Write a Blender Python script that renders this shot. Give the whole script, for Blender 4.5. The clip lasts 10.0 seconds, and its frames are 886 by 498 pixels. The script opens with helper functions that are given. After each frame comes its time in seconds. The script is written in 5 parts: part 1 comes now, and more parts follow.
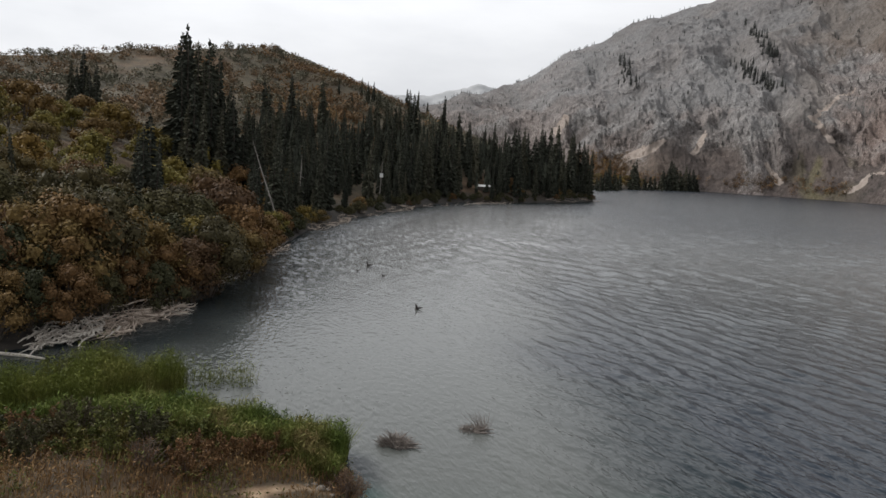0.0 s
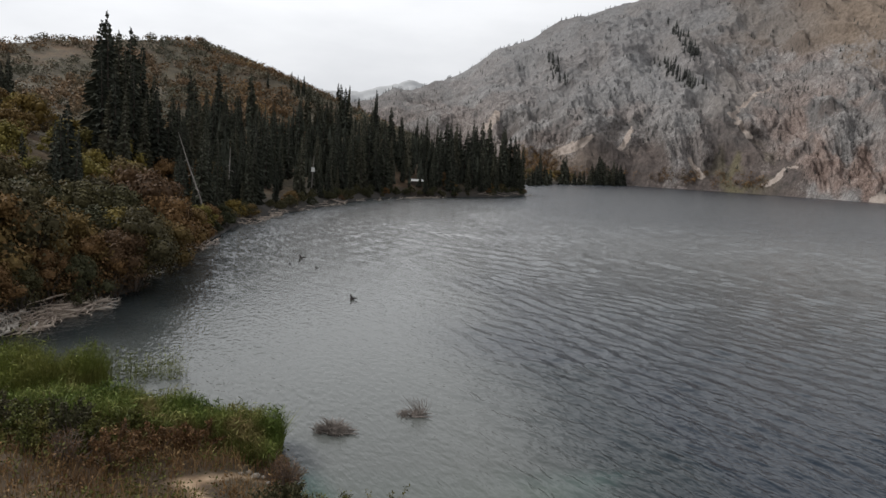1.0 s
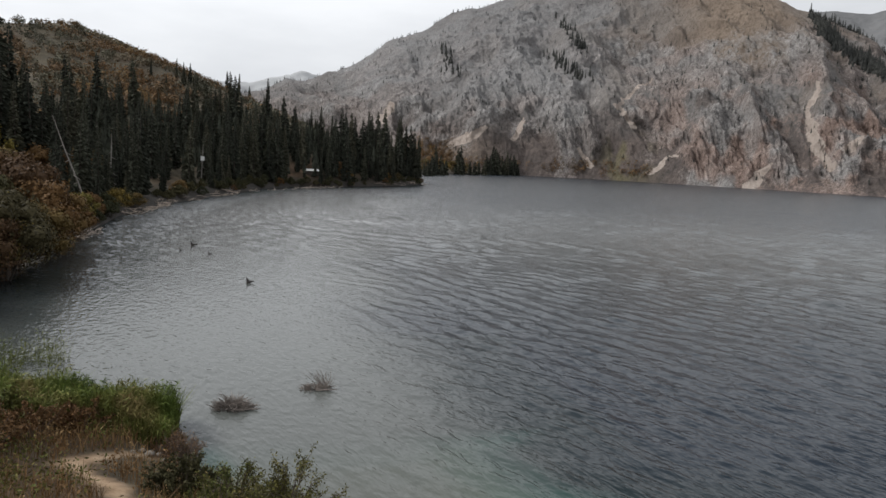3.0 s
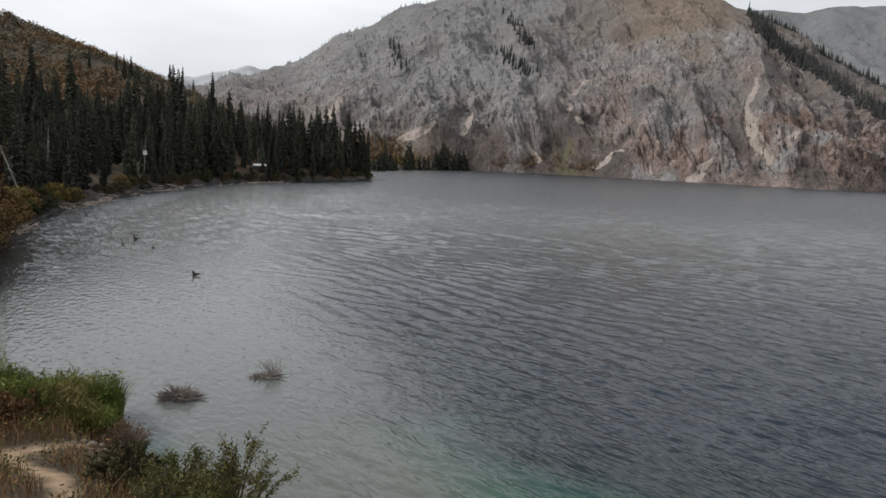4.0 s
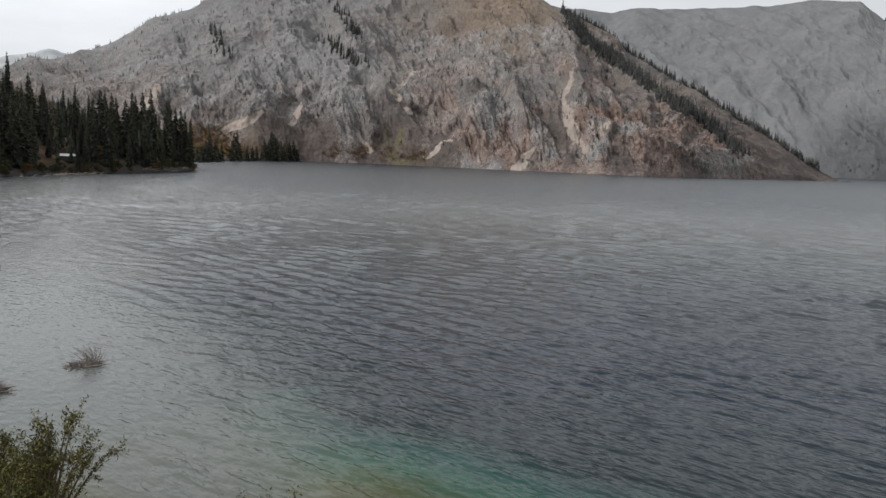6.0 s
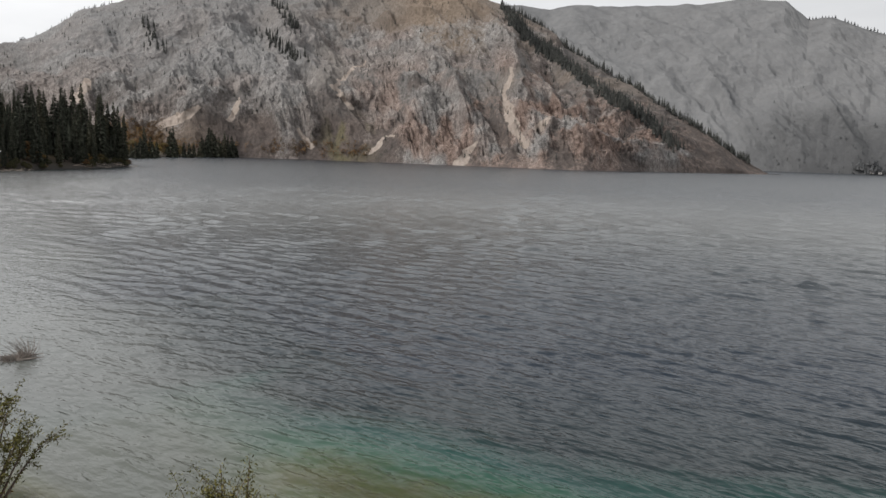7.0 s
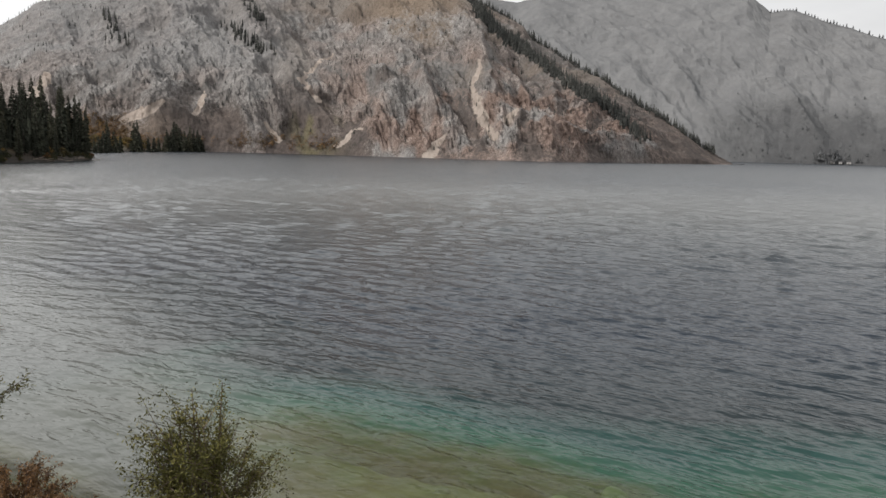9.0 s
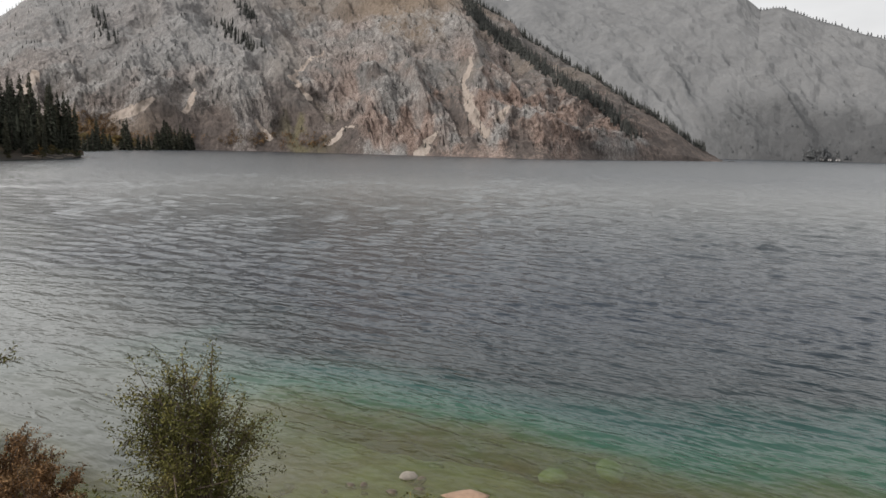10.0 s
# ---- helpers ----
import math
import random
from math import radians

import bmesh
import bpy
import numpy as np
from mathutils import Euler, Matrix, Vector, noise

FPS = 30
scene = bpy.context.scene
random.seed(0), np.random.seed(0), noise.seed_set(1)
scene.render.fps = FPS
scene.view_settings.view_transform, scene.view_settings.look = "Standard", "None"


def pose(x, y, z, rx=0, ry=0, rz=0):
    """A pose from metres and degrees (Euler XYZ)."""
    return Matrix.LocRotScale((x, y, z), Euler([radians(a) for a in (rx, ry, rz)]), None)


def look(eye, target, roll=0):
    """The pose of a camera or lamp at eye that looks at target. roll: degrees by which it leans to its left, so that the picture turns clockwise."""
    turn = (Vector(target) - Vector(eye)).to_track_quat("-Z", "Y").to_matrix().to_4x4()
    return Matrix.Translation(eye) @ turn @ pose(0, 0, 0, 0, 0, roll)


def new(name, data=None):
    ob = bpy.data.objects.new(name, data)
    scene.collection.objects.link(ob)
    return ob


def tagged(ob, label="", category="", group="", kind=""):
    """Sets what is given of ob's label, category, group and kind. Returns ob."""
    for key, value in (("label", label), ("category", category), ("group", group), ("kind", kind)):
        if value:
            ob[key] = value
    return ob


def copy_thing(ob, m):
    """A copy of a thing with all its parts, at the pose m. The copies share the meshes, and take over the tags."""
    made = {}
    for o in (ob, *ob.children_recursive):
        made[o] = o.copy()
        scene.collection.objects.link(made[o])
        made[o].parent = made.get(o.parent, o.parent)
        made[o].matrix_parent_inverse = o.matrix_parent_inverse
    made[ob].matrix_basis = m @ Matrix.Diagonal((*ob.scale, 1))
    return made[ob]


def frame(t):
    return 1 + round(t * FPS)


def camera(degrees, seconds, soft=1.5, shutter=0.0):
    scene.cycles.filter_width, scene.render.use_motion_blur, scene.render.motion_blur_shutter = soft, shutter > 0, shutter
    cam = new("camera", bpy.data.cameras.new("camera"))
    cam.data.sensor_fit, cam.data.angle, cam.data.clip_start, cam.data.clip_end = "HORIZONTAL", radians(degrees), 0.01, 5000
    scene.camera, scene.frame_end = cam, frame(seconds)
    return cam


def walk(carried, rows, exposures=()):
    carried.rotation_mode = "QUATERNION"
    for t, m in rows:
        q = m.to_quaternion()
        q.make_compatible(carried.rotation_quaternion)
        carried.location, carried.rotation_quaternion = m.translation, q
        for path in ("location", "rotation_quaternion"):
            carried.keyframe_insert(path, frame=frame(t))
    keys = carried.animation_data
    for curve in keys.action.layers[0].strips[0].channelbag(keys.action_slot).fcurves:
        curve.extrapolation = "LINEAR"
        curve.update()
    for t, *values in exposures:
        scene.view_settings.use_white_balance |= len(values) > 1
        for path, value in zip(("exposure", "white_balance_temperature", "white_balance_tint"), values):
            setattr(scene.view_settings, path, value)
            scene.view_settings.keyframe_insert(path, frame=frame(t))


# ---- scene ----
# ---------------------------------------------------------------- camera
cam = camera(61.9, 10.0, soft=1.5)
PATH = [  # seconds, place, pitch, lean, heading
    (0.0, 0.00, 0.00, 12.00, 83.53, 3.49, 0.00),
    (0.5, -0.02, 0.13, 11.69, 83.53, 3.39, -2.26),
    (1.0, -0.05, 0.26, 11.36, 83.55, 3.29, -5.19),
    (1.5, -0.07, 0.37, 11.04, 83.55, 3.16, -8.04),
    (2.0, -0.10, 0.48, 10.75, 83.55, 3.00, -10.78),
    (2.5, -0.11, 0.57, 10.45, 83.47, 2.87, -12.85),
    (2.7, -0.12, 0.60, 10.34, 83.42, 2.84, -12.95),
    (3.8, -0.10, 0.74, 9.78, 83.23, 2.63, -15.79),
    (4.0, -0.09, 0.74, 9.68, 83.22, 2.60, -17.04),
    (4.5, -0.08, 0.71, 9.45, 83.20, 2.48, -20.25),
    (5.0, -0.09, 0.67, 9.23, 83.18, 2.36, -23.46),
    (5.5, -0.10, 0.65, 9.01, 83.14, 2.27, -26.68),
    (6.0, -0.11, 0.67, 8.78, 83.07, 2.21, -29.93),
    (6.2, -0.13, 0.69, 8.68, 83.07, 2.19, -31.28),
    (7.3, -0.23, 0.87, 8.08, 82.87, 1.86, -35.39),
    (7.5, -0.23, 0.89, 7.97, 82.84, 1.83, -36.15),
    (8.0, -0.22, 0.92, 7.67, 82.72, 1.71, -36.63),
    (8.5, -0.21, 0.94, 7.38, 82.59, 1.60, -36.61),
    (9.0, -0.21, 0.95, 7.10, 82.49, 1.47, -36.69),
    (9.5, -0.19, 0.96, 6.81, 82.41, 1.42, -36.79),
    (10.0, -0.19, 0.99, 6.52, 82.36, 1.35, -37.34),
]
walk(cam, [(t, pose(x, y, z, 0, 0, yaw) @ pose(0, 0, 0, pitch) @ pose(0, 0, 0, 0, 0, lean))
           for t, x, y, z, pitch, lean, yaw in PATH],
     exposures=[(0.0, 0.05, 6380, 11), (5.5, 0.11, 6260, 10), (7.3, 0.25, 6520, 10.5), (10.0, 0.36, 6580, 10.5)])

# ---------------------------------------------------------------- sky and sun
SUN_AZ, SUN_EL = radians(-68), radians(42)
world = bpy.data.worlds.new("overcast")
scene.world = world
world.use_nodes = True
wn, wl = world.node_tree.nodes, world.node_tree.links
wn.clear()
w_out = wn.new("ShaderNodeOutputWorld")
w_bg = wn.new("ShaderNodeBackground")
w_sky = wn.new("ShaderNodeTexSky")
w_sky.sky_type = 'NISHITA'
w_sky.sun_disc = False
w_sky.sun_elevation, w_sky.sun_rotation = SUN_EL, SUN_AZ
w_sky.dust_density = 4.0
w_grey = wn.new("ShaderNodeHueSaturation")
w_grey.inputs["Saturation"].default_value = 0.12
w_co = wn.new("ShaderNodeTexCoord")
w_map = wn.new("ShaderNodeMapping")
w_map.inputs["Scale"].default_value = (1.0, 1.0, 3.2)
w_noise = wn.new("ShaderNodeTexNoise")
w_noise.inputs["Scale"].default_value = 2.6
w_noise.inputs["Detail"].default_value = 6.0
w_noise.inputs["Roughness"].default_value = 0.52
w_ramp = wn.new("ShaderNodeValToRGB")
w_ramp.color_ramp.elements[0].position = 0.36
w_ramp.color_ramp.elements[0].color = (8.7, 8.85, 9.0, 1)
w_ramp.color_ramp.elements[1].position = 0.62
w_ramp.color_ramp.elements[1].color = (10.6, 10.7, 10.75, 1)
w_mix = wn.new("ShaderNodeMixRGB")
w_mix.inputs["Fac"].default_value = 0.85
w_bg.inputs["Strength"].default_value = 0.095
wl.new(w_co.outputs["Generated"], w_map.inputs["Vector"])
wl.new(w_map.outputs["Vector"], w_noise.inputs["Vector"])
wl.new(w_noise.outputs["Fac"], w_ramp.inputs["Fac"])
wl.new(w_sky.outputs["Color"], w_grey.inputs["Color"])
wl.new(w_grey.outputs["Color"], w_mix.inputs["Color1"])
wl.new(w_ramp.outputs["Color"], w_mix.inputs["Color2"])
w_sep = wn.new("ShaderNodeSeparateXYZ")
w_up = wn.new("ShaderNodeValToRGB")
w_up.color_ramp.interpolation = 'EASE'
for k, (at, gain) in enumerate([(0.08, 0.94), (0.32, 1.12), (0.64, 0.76)]):
    if k == 2:
        w_up.color_ramp.elements.new(0.5)
    w_up.color_ramp.elements[k].position, w_up.color_ramp.elements[k].color = at, (gain, gain, gain, 1)
w_zen = wn.new("ShaderNodeMixRGB")
w_zen.blend_type = 'MULTIPLY'
w_zen.inputs["Fac"].default_value = 1.0
wl.new(w_co.outputs["Generated"], w_sep.inputs["Vector"])
wl.new(w_sep.outputs["Z"], w_up.inputs["Fac"])
w_dot = wn.new("ShaderNodeVectorMath")
w_dot.operation = 'DOT_PRODUCT'
w_dot.inputs[1].default_value = (math.sin(SUN_AZ) * math.cos(SUN_EL), math.cos(SUN_AZ) * math.cos(SUN_EL), math.sin(SUN_EL))
w_side = wn.new("ShaderNodeMapRange")
w_side.inputs["From Min"].default_value, w_side.inputs["From Max"].default_value = -0.4, 0.7
w_side.inputs["To Min"].default_value, w_side.inputs["To Max"].default_value = 0.78, 1.10
w_lit = wn.new("ShaderNodeVectorMath")
w_lit.operation = 'SCALE'
wl.new(w_co.outputs["Generated"], w_dot.inputs[0])
wl.new(w_dot.outputs["Value"], w_side.inputs["Value"])
wl.new(w_mix.outputs["Color"], w_lit.inputs[0])
wl.new(w_side.outputs["Result"], w_lit.inputs["Scale"])
wl.new(w_lit.outputs["Vector"], w_zen.inputs["Color1"])
wl.new(w_up.outputs["Color"], w_zen.inputs["Color2"])
wl.new(w_zen.outputs["Color"], w_bg.inputs["Color"])
wl.new(w_bg.outputs["Background"], w_out.inputs["Surface"])

sun = new("sun", bpy.data.lights.new("sun", 'SUN'))
sun.data.energy = 2.2
sun.data.angle = radians(14)
sun.data.color = (1.0, 0.96, 0.9)
sun.matrix_world = look((math.sin(SUN_AZ) * 100, math.cos(SUN_AZ) * 100, math.tan(SUN_EL) * 100), (0, 0, 0))


# ---------------------------------------------------------------- materials
def material(name):
    m = bpy.data.materials.new(name)
    m.use_nodes = True
    n, l = m.node_tree.nodes, m.node_tree.links
    return m, n, l, n["Principled BSDF"]


def ramp_of(n, l, source, stops):
    r = n.new("ShaderNodeValToRGB")
    e = r.color_ramp.elements
    while len(e) < len(stops):
        e.new(0.5)
    for k, (p, c) in zip(e, stops):
        k.position, k.color = p, (*c, 1)
    l.new(source, r.inputs["Fac"])
    return r.outputs["Color"]


def noise_of(n, l, scale, detail=4.0, rough=0.55, stretch=None, kind="Object", vec=None):
    t = n.new("ShaderNodeTexNoise")
    t.inputs["Scale"].default_value = scale
    t.inputs["Detail"].default_value = detail
    t.inputs["Roughness"].default_value = rough
    if vec is None:
        vec = n.new("ShaderNodeTexCoord").outputs[kind]
    if stretch:
        mp = n.new("ShaderNodeMapping")
        mp.inputs["Scale"].default_value = stretch
        l.new(vec, mp.inputs["Vector"])
        vec = mp.outputs["Vector"]
    l.new(vec, t.inputs["Vector"])
    return t.outputs["Fac"]


def mix_of(n, l, fac, a, b, mode='MIX'):
    m = n.new("ShaderNodeMixRGB")
    m.blend_type = mode
    for s, v in (("Fac", fac), ("Color1", a), ("Color2", b)):
        if isinstance(v, (int, float)):
            m.inputs[s].default_value = v
        elif isinstance(v, tuple):
            m.inputs[s].default_value = (*v, 1)
        else:
            l.new(v, m.inputs[s])
    return m.outputs["Color"]


def bump_of(n, l, height, strength, distance, b, onto=None):
    u = n.new("ShaderNodeBump")
    u.inputs["Strength"].default_value = strength
    u.inputs["Distance"].default_value = distance
    l.new(height, u.inputs["Height"])
    if onto:
        l.new(onto, u.inputs["Normal"])
    if b:
        l.new(u.outputs["Normal"], b.inputs["Normal"])
    return u.outputs["Normal"]


def attr_of(n, name):
    a = n.new("ShaderNodeAttribute")
    a.attribute_name = name
    return a.outputs["Fac"]


def leaf_material(name, stops, per="object", rough=0.6, fine=0.35):
    """Foliage whose colour runs through stops from plant to plant, with a finer change from leaf to leaf."""
    m, n, l, b = material(name)
    if per == "object":
        src = n.new("ShaderNodeObjectInfo").outputs["Random"]
    else:
        src = noise_of(n, l, per, 3.0, 0.6)
        st = n.new("ShaderNodeMapRange")
        st.inputs["From Min"].default_value, st.inputs["From Max"].default_value = 0.3, 0.7
        l.new(src, st.inputs["Value"])
        src = st.outputs["Result"]
    base = ramp_of(n, l, src, stops)
    isl = n.new("ShaderNodeNewGeometry").outputs["Random Per Island"]
    var = ramp_of(n, l, isl, [(0.0, (1 - fine,) * 3), (1.0, (1 + fine,) * 3)])
    col = mix_of(n, l, 1.0, base, var, 'MULTIPLY')
    l.new(col, b.inputs["Base Color"])
    b.inputs["Roughness"].default_value = rough
    b.inputs["Specular IOR Level"].default_value = 0.08
    return m


def wood_material(name, dark, light, scale=3.0):
    m, n, l, b = material(name)
    g = noise_of(n, l, scale, 6.0, 0.65, (1, 1, 0.25))
    l.new(ramp_of(n, l, g, [(0.3, dark), (0.7, light)]), b.inputs["Base Color"])
    b.inputs["Roughness"].default_value = 0.85
    bump_of(n, l, g, 0.5, 0.02, b)
    return m


def plain_material(name, color, rough=0.8, vary=0.25, scale=4.0):
    m, n, l, b = material(name)
    g = noise_of(n, l, scale, 5.0, 0.6)
    lo, hi = tuple(c * (1 - vary) for c in color), tuple(min(1, c * (1 + vary)) for c in color)
    l.new(ramp_of(n, l, g, [(0.3, lo), (0.7, hi)]), b.inputs["Base Color"])
    b.inputs["Roughness"].default_value = rough
    bump_of(n, l, g, 0.3, 0.02, b)
    return m


M_SPRUCE = leaf_material("spruce_needles", [(0.0, (0.042, 0.046, 0.036)), (0.5, (0.056, 0.060, 0.046)), (0.8, (0.070, 0.073, 0.053)), (1.0, (0.088, 0.085, 0.060))], fine=0.45, rough=1.0)
M_SHRUB_RUST = leaf_material("rusty_leaves", [(0.0, (0.086, 0.052, 0.029)), (0.3, (0.148, 0.085, 0.037)), (0.65, (0.152, 0.104, 0.040)), (0.85, (0.098, 0.078, 0.036)), (1.0, (0.064, 0.056, 0.030))], fine=0.32)
M_SHRUB_GREEN = leaf_material("yellow_green_leaves", [(0.0, (0.135, 0.118, 0.033)), (0.5, (0.175, 0.140, 0.038)), (0.8, (0.185, 0.118, 0.036)), (1.0, (0.105, 0.100, 0.035))], fine=0.4)
M_SHRUB_DARK = leaf_material("dark_green_leaves", [(0.0, (0.040, 0.044, 0.023)), (1.0, (0.078, 0.068, 0.032))], fine=0.4)
M_HILL_BUSH = leaf_material("hillside_leaves", [(0.0, (0.080, 0.080, 0.056)), (0.35, (0.112, 0.106, 0.075)), (0.55, (0.175, 0.112, 0.064)), (0.72, (0.098, 0.094, 0.066)), (1.0, (0.19, 0.168, 0.115))], per=0.022, fine=0.5)
M_FOOT_BUSH = leaf_material("foot_leaves", [(0.0, (0.085, 0.068, 0.040)), (0.5, (0.155, 0.092, 0.046)), (1.0, (0.205, 0.138, 0.062))], per=0.03, fine=0.35)
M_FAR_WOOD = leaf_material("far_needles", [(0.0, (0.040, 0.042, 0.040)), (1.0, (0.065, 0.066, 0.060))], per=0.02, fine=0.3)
# Spruce needles with the haze of distance painted in as paler grey.
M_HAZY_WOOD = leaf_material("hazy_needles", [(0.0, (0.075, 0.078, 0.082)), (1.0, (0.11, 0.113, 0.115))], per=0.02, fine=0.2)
M_REED = leaf_material("reed_blades", [(0.0, (0.062, 0.092, 0.022)), (0.45, (0.108, 0.142, 0.032)), (0.75, (0.155, 0.160, 0.048)), (1.0, (0.18, 0.135, 0.06))], per=0.55, fine=0.45)
M_REED_PALE = leaf_material("pale_reed_blades", [(0.0, (0.085, 0.105, 0.022)), (0.5, (0.12, 0.135, 0.03)), (1.0, (0.16, 0.15, 0.045))], per=0.5, fine=0.4)
M_DRY = leaf_material("dry_grass_blades", [(0.0, (0.105, 0.060, 0.028)), (0.5, (0.19, 0.112, 0.050)), (1.0, (0.28, 0.19, 0.095))], per=0.6, fine=0.4)
M_WILLOW = leaf_material("willow_leaves", [(0.0, (0.056, 0.057, 0.018)), (0.5, (0.090, 0.086, 0.027)), (1.0, (0.14, 0.118, 0.042))], per=1.3, fine=0.6)
M_WEED = leaf_material("weed_leaves", [(0.0, (0.06, 0.075, 0.022)), (0.5, (0.10, 0.10, 0.03)), (1.0, (0.15, 0.11, 0.04))], per=1.1, fine=0.5)
M_RUSTBUSH = leaf_material("dry_rust_leaves", [(0.0, (0.092, 0.052, 0.027)), (0.5, (0.155, 0.088, 0.042)), (1.0, (0.125, 0.086, 0.044))], per=1.1, fine=0.5)
M_BARK = wood_material("bark", (0.04, 0.032, 0.026), (0.10, 0.08, 0.065))
M_TWIG = wood_material("grey_twigs", (0.07, 0.05, 0.04), (0.16, 0.12, 0.095))
M_SNAG = wood_material("sunken_branches", (0.09, 0.075, 0.065), (0.30, 0.26, 0.23))
M_DRIFT = wood_material("bleached_wood", (0.25, 0.22, 0.19), (0.62, 0.57, 0.50), 1.6)
M_DRIFT_TAN = wood_material("weathered_wood", (0.22, 0.17, 0.135), (0.54, 0.45, 0.37), 1.6)
M_GREYWOOD = wood_material("grey_dead_wood", (0.14, 0.125, 0.11), (0.30, 0.275, 0.25), 1.6)
M_WET = wood_material("wet_wood", (0.012, 0.010, 0.009), (0.05, 0.042, 0.036), 2.0)
M_STONE = plain_material("shore_stone", (0.22, 0.195, 0.165), 0.85, 0.35, 5.0)
M_BROWN_STONE = plain_material("wet_brown_stone", (0.085, 0.065, 0.045), 0.7, 0.4, 5.0)
M_SUNK_STONE = plain_material("yellowish_stone", (0.42, 0.37, 0.20), 0.85, 0.2, 5.0)
M_SLAB = plain_material("brown_slab_stone", (0.30, 0.20, 0.14), 0.85, 0.35, 5.0)
M_WHITE = plain_material("white_sheet", (0.75, 0.75, 0.73), 0.5, 0.1, 2.0)
M_PALE_WALL = plain_material("pale_wall", (0.42, 0.41, 0.40), 0.7, 0.15, 2.0)
M_ROOF = plain_material("grey_roof", (0.16, 0.15, 0.15), 0.6, 0.2, 2.0)


def ground_material():
    m, n, l, b = material("ground")
    big = noise_of(n, l, 0.03, 5.0, 0.6)
    fine = noise_of(n, l, 1.6, 8.0, 0.65)
    grass = ramp_of(n, l, big, [(0.30, (0.062, 0.058, 0.041)), (0.5, (0.085, 0.072, 0.048)), (0.62, (0.115, 0.074, 0.044)), (0.75, (0.128, 0.112, 0.078))])
    mid = noise_of(n, l, 0.22, 6.0, 0.7)
    grass = mix_of(n, l, 1.0, grass, ramp_of(n, l, mid, [(0.35, (0.6, 0.6, 0.6)), (0.65, (1.3, 1.28, 1.2))]), 'MULTIPLY')
    litter = ramp_of(n, l, fine, [(0.3, (0.55, 0.5, 0.45)), (0.7, (1.2, 1.15, 1.05))])
    col = mix_of(n, l, 1.0, grass, litter, 'MULTIPLY')
    sand = ramp_of(n, l, fine, [(0.3, (0.20, 0.125, 0.068)), (0.5, (0.36, 0.25, 0.155)), (0.7, (0.45, 0.335, 0.225))])
    dry = ramp_of(n, l, fine, [(0.3, (0.058, 0.038, 0.022)), (0.7, (0.115, 0.076, 0.044))])
    col = mix_of(n, l, attr_of(n, "dry"), col, dry)
    col = mix_of(n, l, attr_of(n, "sand"), col, sand)
    # Near-black tone for the strip of ground along the wooded shore.
    shore_dark = ramp_of(n, l, fine, [(0.3, (0.012, 0.010, 0.008)), (0.7, (0.04, 0.033, 0.026))])
    col = mix_of(n, l, attr_of(n, "shore_dark"), col, shore_dark)
    silt = ramp_of(n, l, noise_of(n, l, 0.9, 6.0, 0.6), [(0.38, (0.17, 0.14, 0.062)), (0.62, (0.34, 0.28, 0.13))])
    col = mix_of(n, l, attr_of(n, "bed"), col, silt)
    l.new(col, b.inputs["Base Color"])
    b.inputs["Roughness"].default_value = 0.95
    bump_of(n, l, fine, 0.6, 0.15, b)
    return m


def cracks_of(n, l, scale, stretch, width, vec=None, detail=7.0):
    """Thin lines where a field crosses its middle, 0 in the line and 1 beside it."""
    f = noise_of(n, l, scale, detail, 0.62, stretch, vec=vec)
    sub = n.new("ShaderNodeMath")
    sub.operation = 'SUBTRACT'
    sub.inputs[1].default_value = 0.5
    l.new(f, sub.inputs[0])
    ab = n.new("ShaderNodeMath")
    ab.operation = 'ABSOLUTE'
    l.new(sub.outputs[0], ab.inputs[0])
    mr = n.new("ShaderNodeMapRange")
    mr.inputs["From Max"].default_value = width
    l.new(ab.outputs[0], mr.inputs["Value"])
    return mr.outputs["Result"]


def sum_of(n, l, base, *terms):
    """base plus each term's field, less its middle, times its weight."""
    out = base
    for field, weight in terms:
        k = n.new("ShaderNodeMath")
        k.operation = 'MULTIPLY_ADD'
        k.inputs[1].default_value = weight
        k.inputs[2].default_value = -0.5 * weight
        l.new(field, k.inputs[0])
        a = n.new("ShaderNodeMath")
        l.new(out, a.inputs[0])
        l.new(k.outputs[0], a.inputs[1])
        out = a.outputs[0]
    return out


def range_of(n, l, value, lo, hi, to_lo=0.0, to_hi=1.0):
    m = n.new("ShaderNodeMapRange")
    m.inputs["From Min"].default_value, m.inputs["From Max"].default_value = lo, hi
    m.inputs["To Min"].default_value, m.inputs["To Max"].default_value = to_lo, to_hi
    l.new(value, m.inputs["Value"])
    return m.outputs["Result"]


